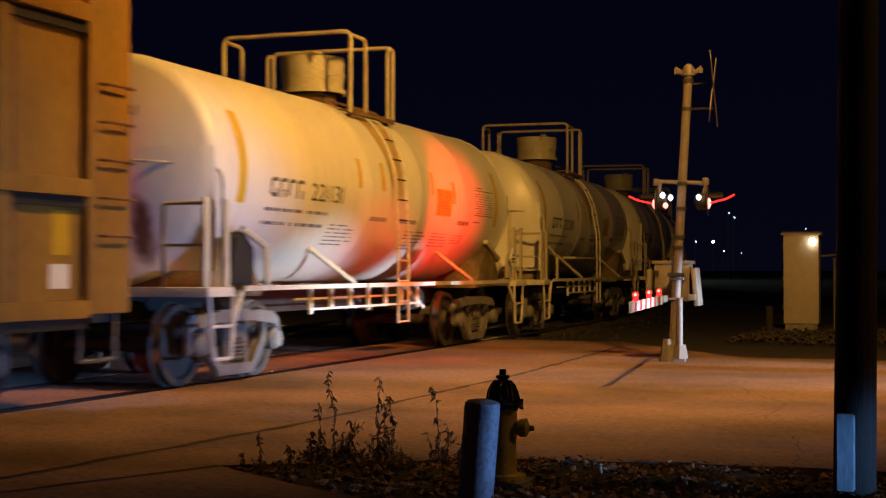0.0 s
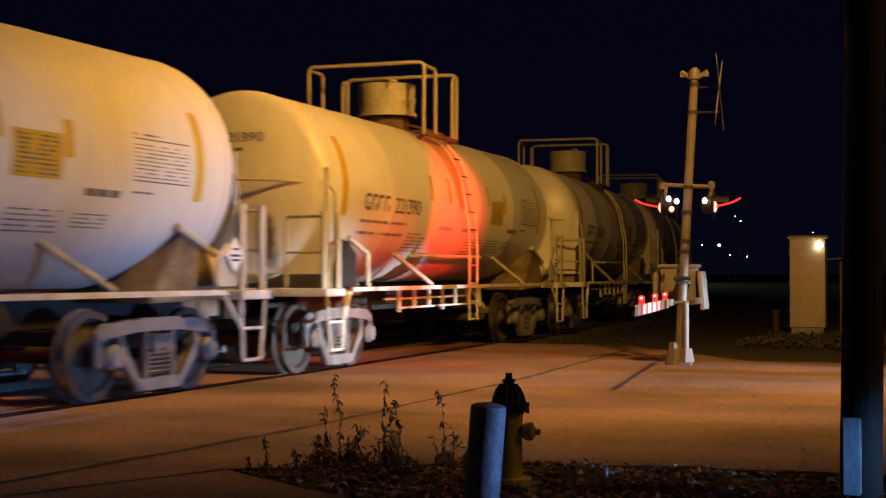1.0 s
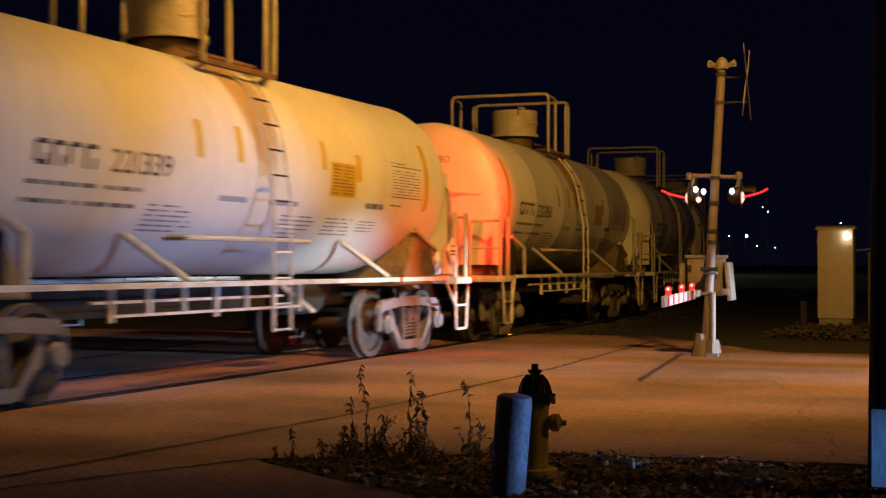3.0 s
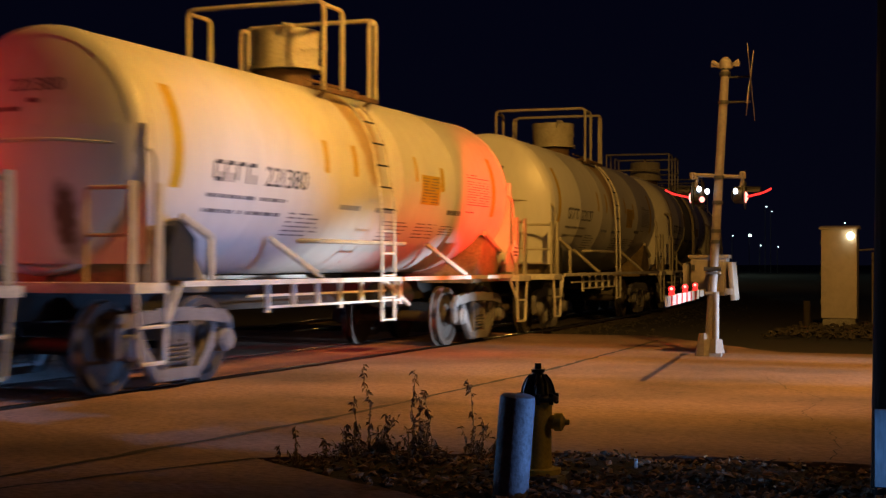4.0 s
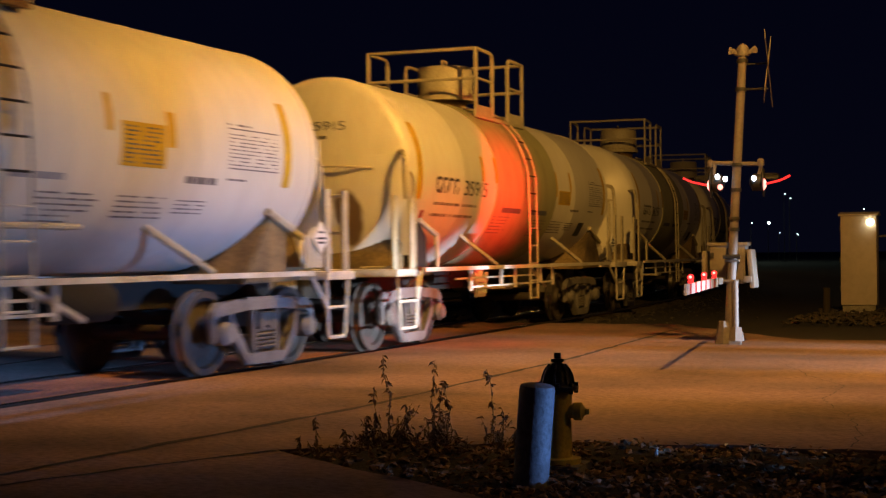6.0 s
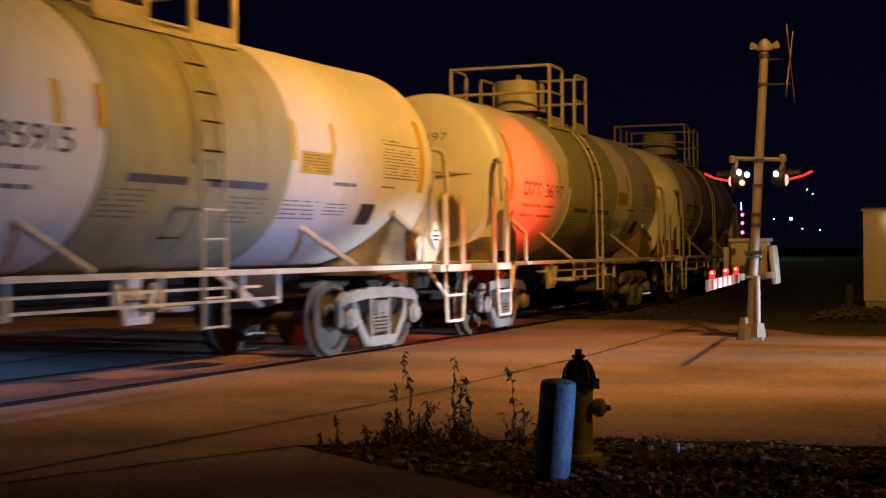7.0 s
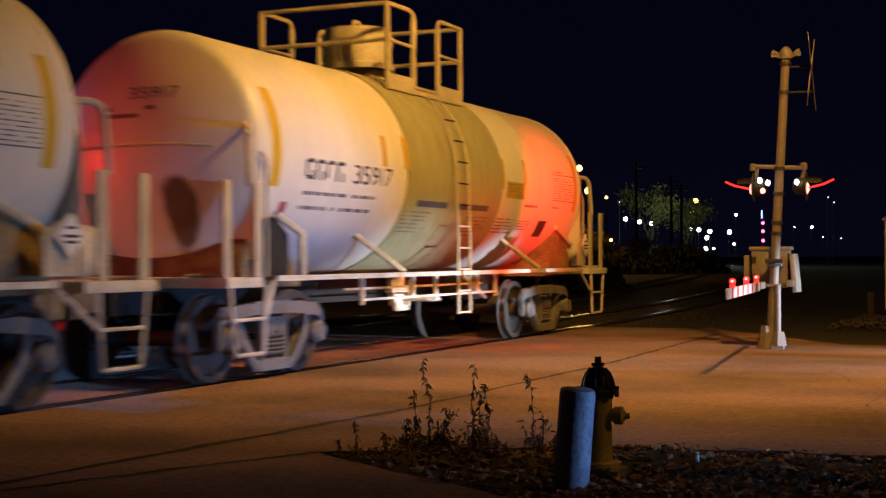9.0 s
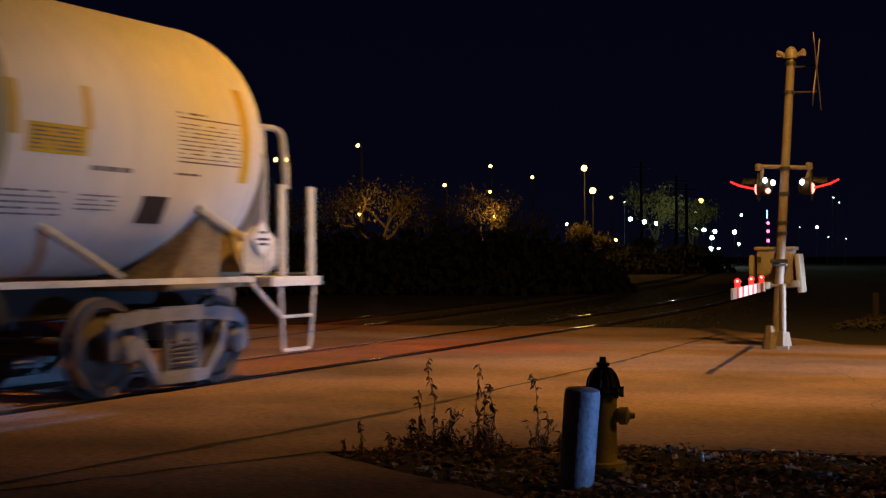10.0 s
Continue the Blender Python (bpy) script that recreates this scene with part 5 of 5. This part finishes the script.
# ---- distance: lamps, trees, shrubs, buildings ----
def yard_lamp(at, height, glow, size, label):
    y = thing("yard_lamp", at, label, "lamp post", "lamp posts in the distance")
    bm = B()
    tube(bm, bend([(0, 0, -0.2), (0, 0, height), (-0.9, -0.3, height + 0.1)], 0.3), 0.05, 6)
    part("pole", bm, M["dark"], y)
    bm = B()
    lathe(bm, [(height + size * math.sin(radians(a)), size * max(0.05, math.cos(radians(a)))) for a in range(-90, 91, 20)], "z", 14, (-0.95, -0.32, 0))
    part("globe", bm, glow, y, "glowing lamp globe")
    return y


def bearing(deg_left_of_track, dist):
    a = radians(deg_left_of_track)
    return dist * math.cos(a), dist * math.sin(a)


# bearing from the track in degrees, height angle in degrees, kind of lamp
YARD = [
    (29.09, 4.58, "s"), (32.41, 4.0, "s"), (32.0, 4.0, "s"), (23.69, 3.73, "s"), (21.99, 3.26, "s"), (23.71, 2.68, "s"), (25.56, 2.96, "s"), (29.01, 1.78, "s"),
    (23.53, 1.66, "s"), (19.88, 3.61, "S"), (19.54, 2.69, "S"), (18.79, 2.41, "s"), (18.03, 1.53, "W"), (17.48, 1.41, "W"), (16.99, 1.34, "W"), (15.23, 2.23, "S"),
    (15.37, 1.8, "S"), (15.78, 1.19, "w"), (15.42, 1.12, "w"), (15.11, 1.07, "W"), (14.68, 1.0, "W"), (14.8, 0.75, "W"), (14.84, 0.32, "W"), (14.53, 0.32, "w"),
    (13.91, 0.97, "W"), (13.64, 1.65, "w"), (13.74, 0.5, "w"), (20.6, 1.34, "w"), (18.27, 2.22, "t"), (18.62, 0.69, "s"), (10.3, 0.74, "t"), (10.09, 2.29, "t"),
    (9.88, 2.1, "t"), (10.72, 1.14, "w"), (9.62, 0.68, "t"), (7.1, 1.63, "t"), (11.39, 1.14, "t")]
for deg, up, kind in YARD:
    dist = {"s": 64 + (32.5 - deg) * 2.2, "S": 110, "W": 240, "w": 230, "t": 210}[kind] * (2.1 if kind == "S" and deg < 16 else 1)
    size = {"s": 0.1, "S": 0.24, "W": 0.35, "w": 0.21, "t": 0.07}[kind] * (1.7 if kind == "S" and deg < 16 else 1)
    x, y = bearing(deg, dist)
    z = EYE[2] + math.tan(radians(up)) * dist
    yard_lamp(pose(x + 0.95, y + 0.32, 0), max(0.6, z), M["glow_sodium"] if kind in "sS" else M["glow_led"], size,
              "distant lamp post with a warm sodium globe" if kind in "sS" else "distant lamp post with a white globe")


def far_pole(at, height):
    p = thing("distant_pole", at, "tall dark wooden pole with a cross arm far off", "utility pole", "poles in the distance")
    part("pole", tube(B(), [(0, 0, -0.2), (0, 0, height)], [0.22, 0.14], 8), M["wood"], p)
    part("cross_arm", box(B(), -0.08, 0.08, -1.2, 1.2, height - 0.8, height - 0.62), M["wood"], p)


for deg, high in ((17.6, 12.7), (16.2, 11.0), (15.8, 10.0)):
    x, y = bearing(deg, 170)
    far_pole(pose(x, y, 0, 0, 0, deg), high)


def far_signal(at):
    f = thing("distant_signal", at, "distant slim signal mast with pink and blue lights", "signal")
    part("mast", tube(B(), [(0, 0, -0.1), (0, 0, 3.1)], 0.06, 8), M["dark"], f)
    for z in (1.95, 2.35, 2.7):
        part("lens", lathe(B(), [(-0.08, 0.02), (-0.07, 0.06), (0.0, 0.07)], "x", 10, (-0.06, 0, z)), M["glow_pink"], f, "lit pink lens")
    part("blue_light", box(B(), -0.12, -0.06, 0.02, 0.06, 2.9, 3.25), M["glow_blue"], f, "lit blue strip")
    return f


far_signal(pose(60, 13.4, 0))


def tree(at, height, spread, seed, leaves, leaf_size, mat):
    rnd = random.Random(seed)
    t = thing("tree", at, "dark tree with spreading limbs and sparse dry leaves", "tree", "trees in the distance")
    bm, tips = B(), []
    def limb(p, d, length, r, depth):
        q = p + d * length
        mid = p.lerp(q, 0.5) + Vector((rnd.uniform(-1, 1), rnd.uniform(-1, 1), rnd.uniform(-0.3, 0.6))) * length * 0.08
        tube(bm, [p, mid, q], [r, r * 0.8, r * 0.6], 6)
        if depth == 0:
            tips.append(q)
            return
        for _ in range(rnd.choice((2, 3, 3))):
            e = (d + Vector((rnd.uniform(-1, 1), rnd.uniform(-1, 1), rnd.uniform(-0.35, 0.6))) * spread).normalized()
            limb(q, e, length * rnd.uniform(0.6, 0.85), r * 0.58, depth - 1)
        tips.append(q)
    limb(Vector((0, 0, -0.2)), Vector((0.05, 0.05, 1)).normalized(), height * 0.28, height * 0.03, 4)
    part("trunk", bm, M["bark"], t)
    verts, faces = [], []
    for _ in range(leaves):
        c = rnd.choice(tips) + Vector((rnd.gauss(0, 1), rnd.gauss(0, 1), rnd.gauss(0, 0.8))) * height * 0.055
        turn = Euler((rnd.uniform(0, 6.3), rnd.uniform(0, 6.3), rnd.uniform(0, 6.3))).to_matrix()
        n, s = len(verts), leaf_size * rnd.uniform(0.4, 1.0)
        verts += [tuple(c + turn @ Vector(v) * s) for v in ((-1, 0, 0), (0, 0.5, 0.15), (1, 0, 0), (0, -0.5, 0.15))]
        faces.append((n, n + 1, n + 2, n + 3))
    me = bpy.data.meshes.new("crown")
    me.from_pydata(verts, [], faces)
    me.materials.append(mat)
    crown = new("crown", me)
    crown.parent = t
    return t


# the last two, tall trees stand in for a pale haze plume
for deg, dist, h, sp, sd, n in ((28.3, 66, 6.8, 1.1, 1, 2400), (32.6, 62, 5.6, 0.9, 2, 1500), (23.9, 76, 6.2, 1.15, 3, 1800), (19.4, 108, 4.8, 0.8, 4, 1200), (26.0, 72, 5.6, 0.95, 5, 250), (17.6, 150, 4.0, 0.8, 6, 1000), (22.3, 80, 5.0, 0.9, 7, 300), (17.0, 205, 13.0, 0.6, 8, 2600), (15.6, 210, 11.0, 0.6, 9, 1800)):
    x, y = bearing(deg, dist)
    tree(pose(x, y, -0.1), h, sp, sd, n, 0.1 if dist < 100 else 0.18 if dist < 200 else 0.3, M["leaf"])


def shrubs(name, spots, seed, label):
    rnd = random.Random(seed)
    verts, faces = [], []
    for x, y, w, h in spots:
        for _ in range(700):
            a, u = rnd.uniform(0, 6.3), rnd.random() ** 0.5
            top = h * (1 - u ** 2) * rnd.uniform(0.7, 1.15)
            c = Vector((x + math.cos(a) * u * w, y + math.sin(a) * u * w, top * rnd.random() ** 0.4))
            turn = Euler((rnd.uniform(0, 6.3), rnd.uniform(0, 6.3), rnd.uniform(0, 6.3))).to_matrix()
            n, s = len(verts), rnd.uniform(0.12, 0.3)
            verts += [tuple(c + turn @ Vector(v) * s) for v in ((-1, 0, 0), (0, 0.6, 0.15), (1, 0, 0), (0, -0.6, 0.15))]
            faces.append((n, n + 1, n + 2, n + 3))
    me = bpy.data.meshes.new(name)
    me.from_pydata(verts, [], faces)
    me.materials.append(M["shrub"])
    return tagged(new(name, me), label, "shrubs", kind="stuff")


rnd = random.Random(3)
spots = []
for k in range(34):
    x, y = bearing(20.6 + k * 0.55, 56 + rnd.uniform(-3, 6))
    spots.append((x, y, rnd.uniform(2.0, 3.2), rnd.uniform(1.6, 2.7)))
for k in range(9):
    x, y = bearing(15.4 + k * 0.4, 118 + rnd.uniform(-6, 8))
    spots.append((x, y, rnd.uniform(2.5, 3.6), rnd.uniform(1.6, 2.5)))
shrubs("shrubs", spots, 4, "dark dense shrubs along the far side of the tracks")


# ---- what moves ----
def motions():
    for car, x in CARS:
        walk(car, [(t / 4, line_pose(x - SPEED * t / 4)) for t in range(41)])
        for tk in [c for c in car.children if c.name.startswith("truck")]:
            for ws in [c for c in tk.children if c.name.startswith("wheelset")]:
                at = ws.location.copy()
                step = 2 / FPS
                walk(ws, [(k * step, pose(at.x, 0, 0.457, 0, -math.degrees(SPEED * k * step / 0.457) % 360 - 360, 0)) for k in range(151)])


motions()
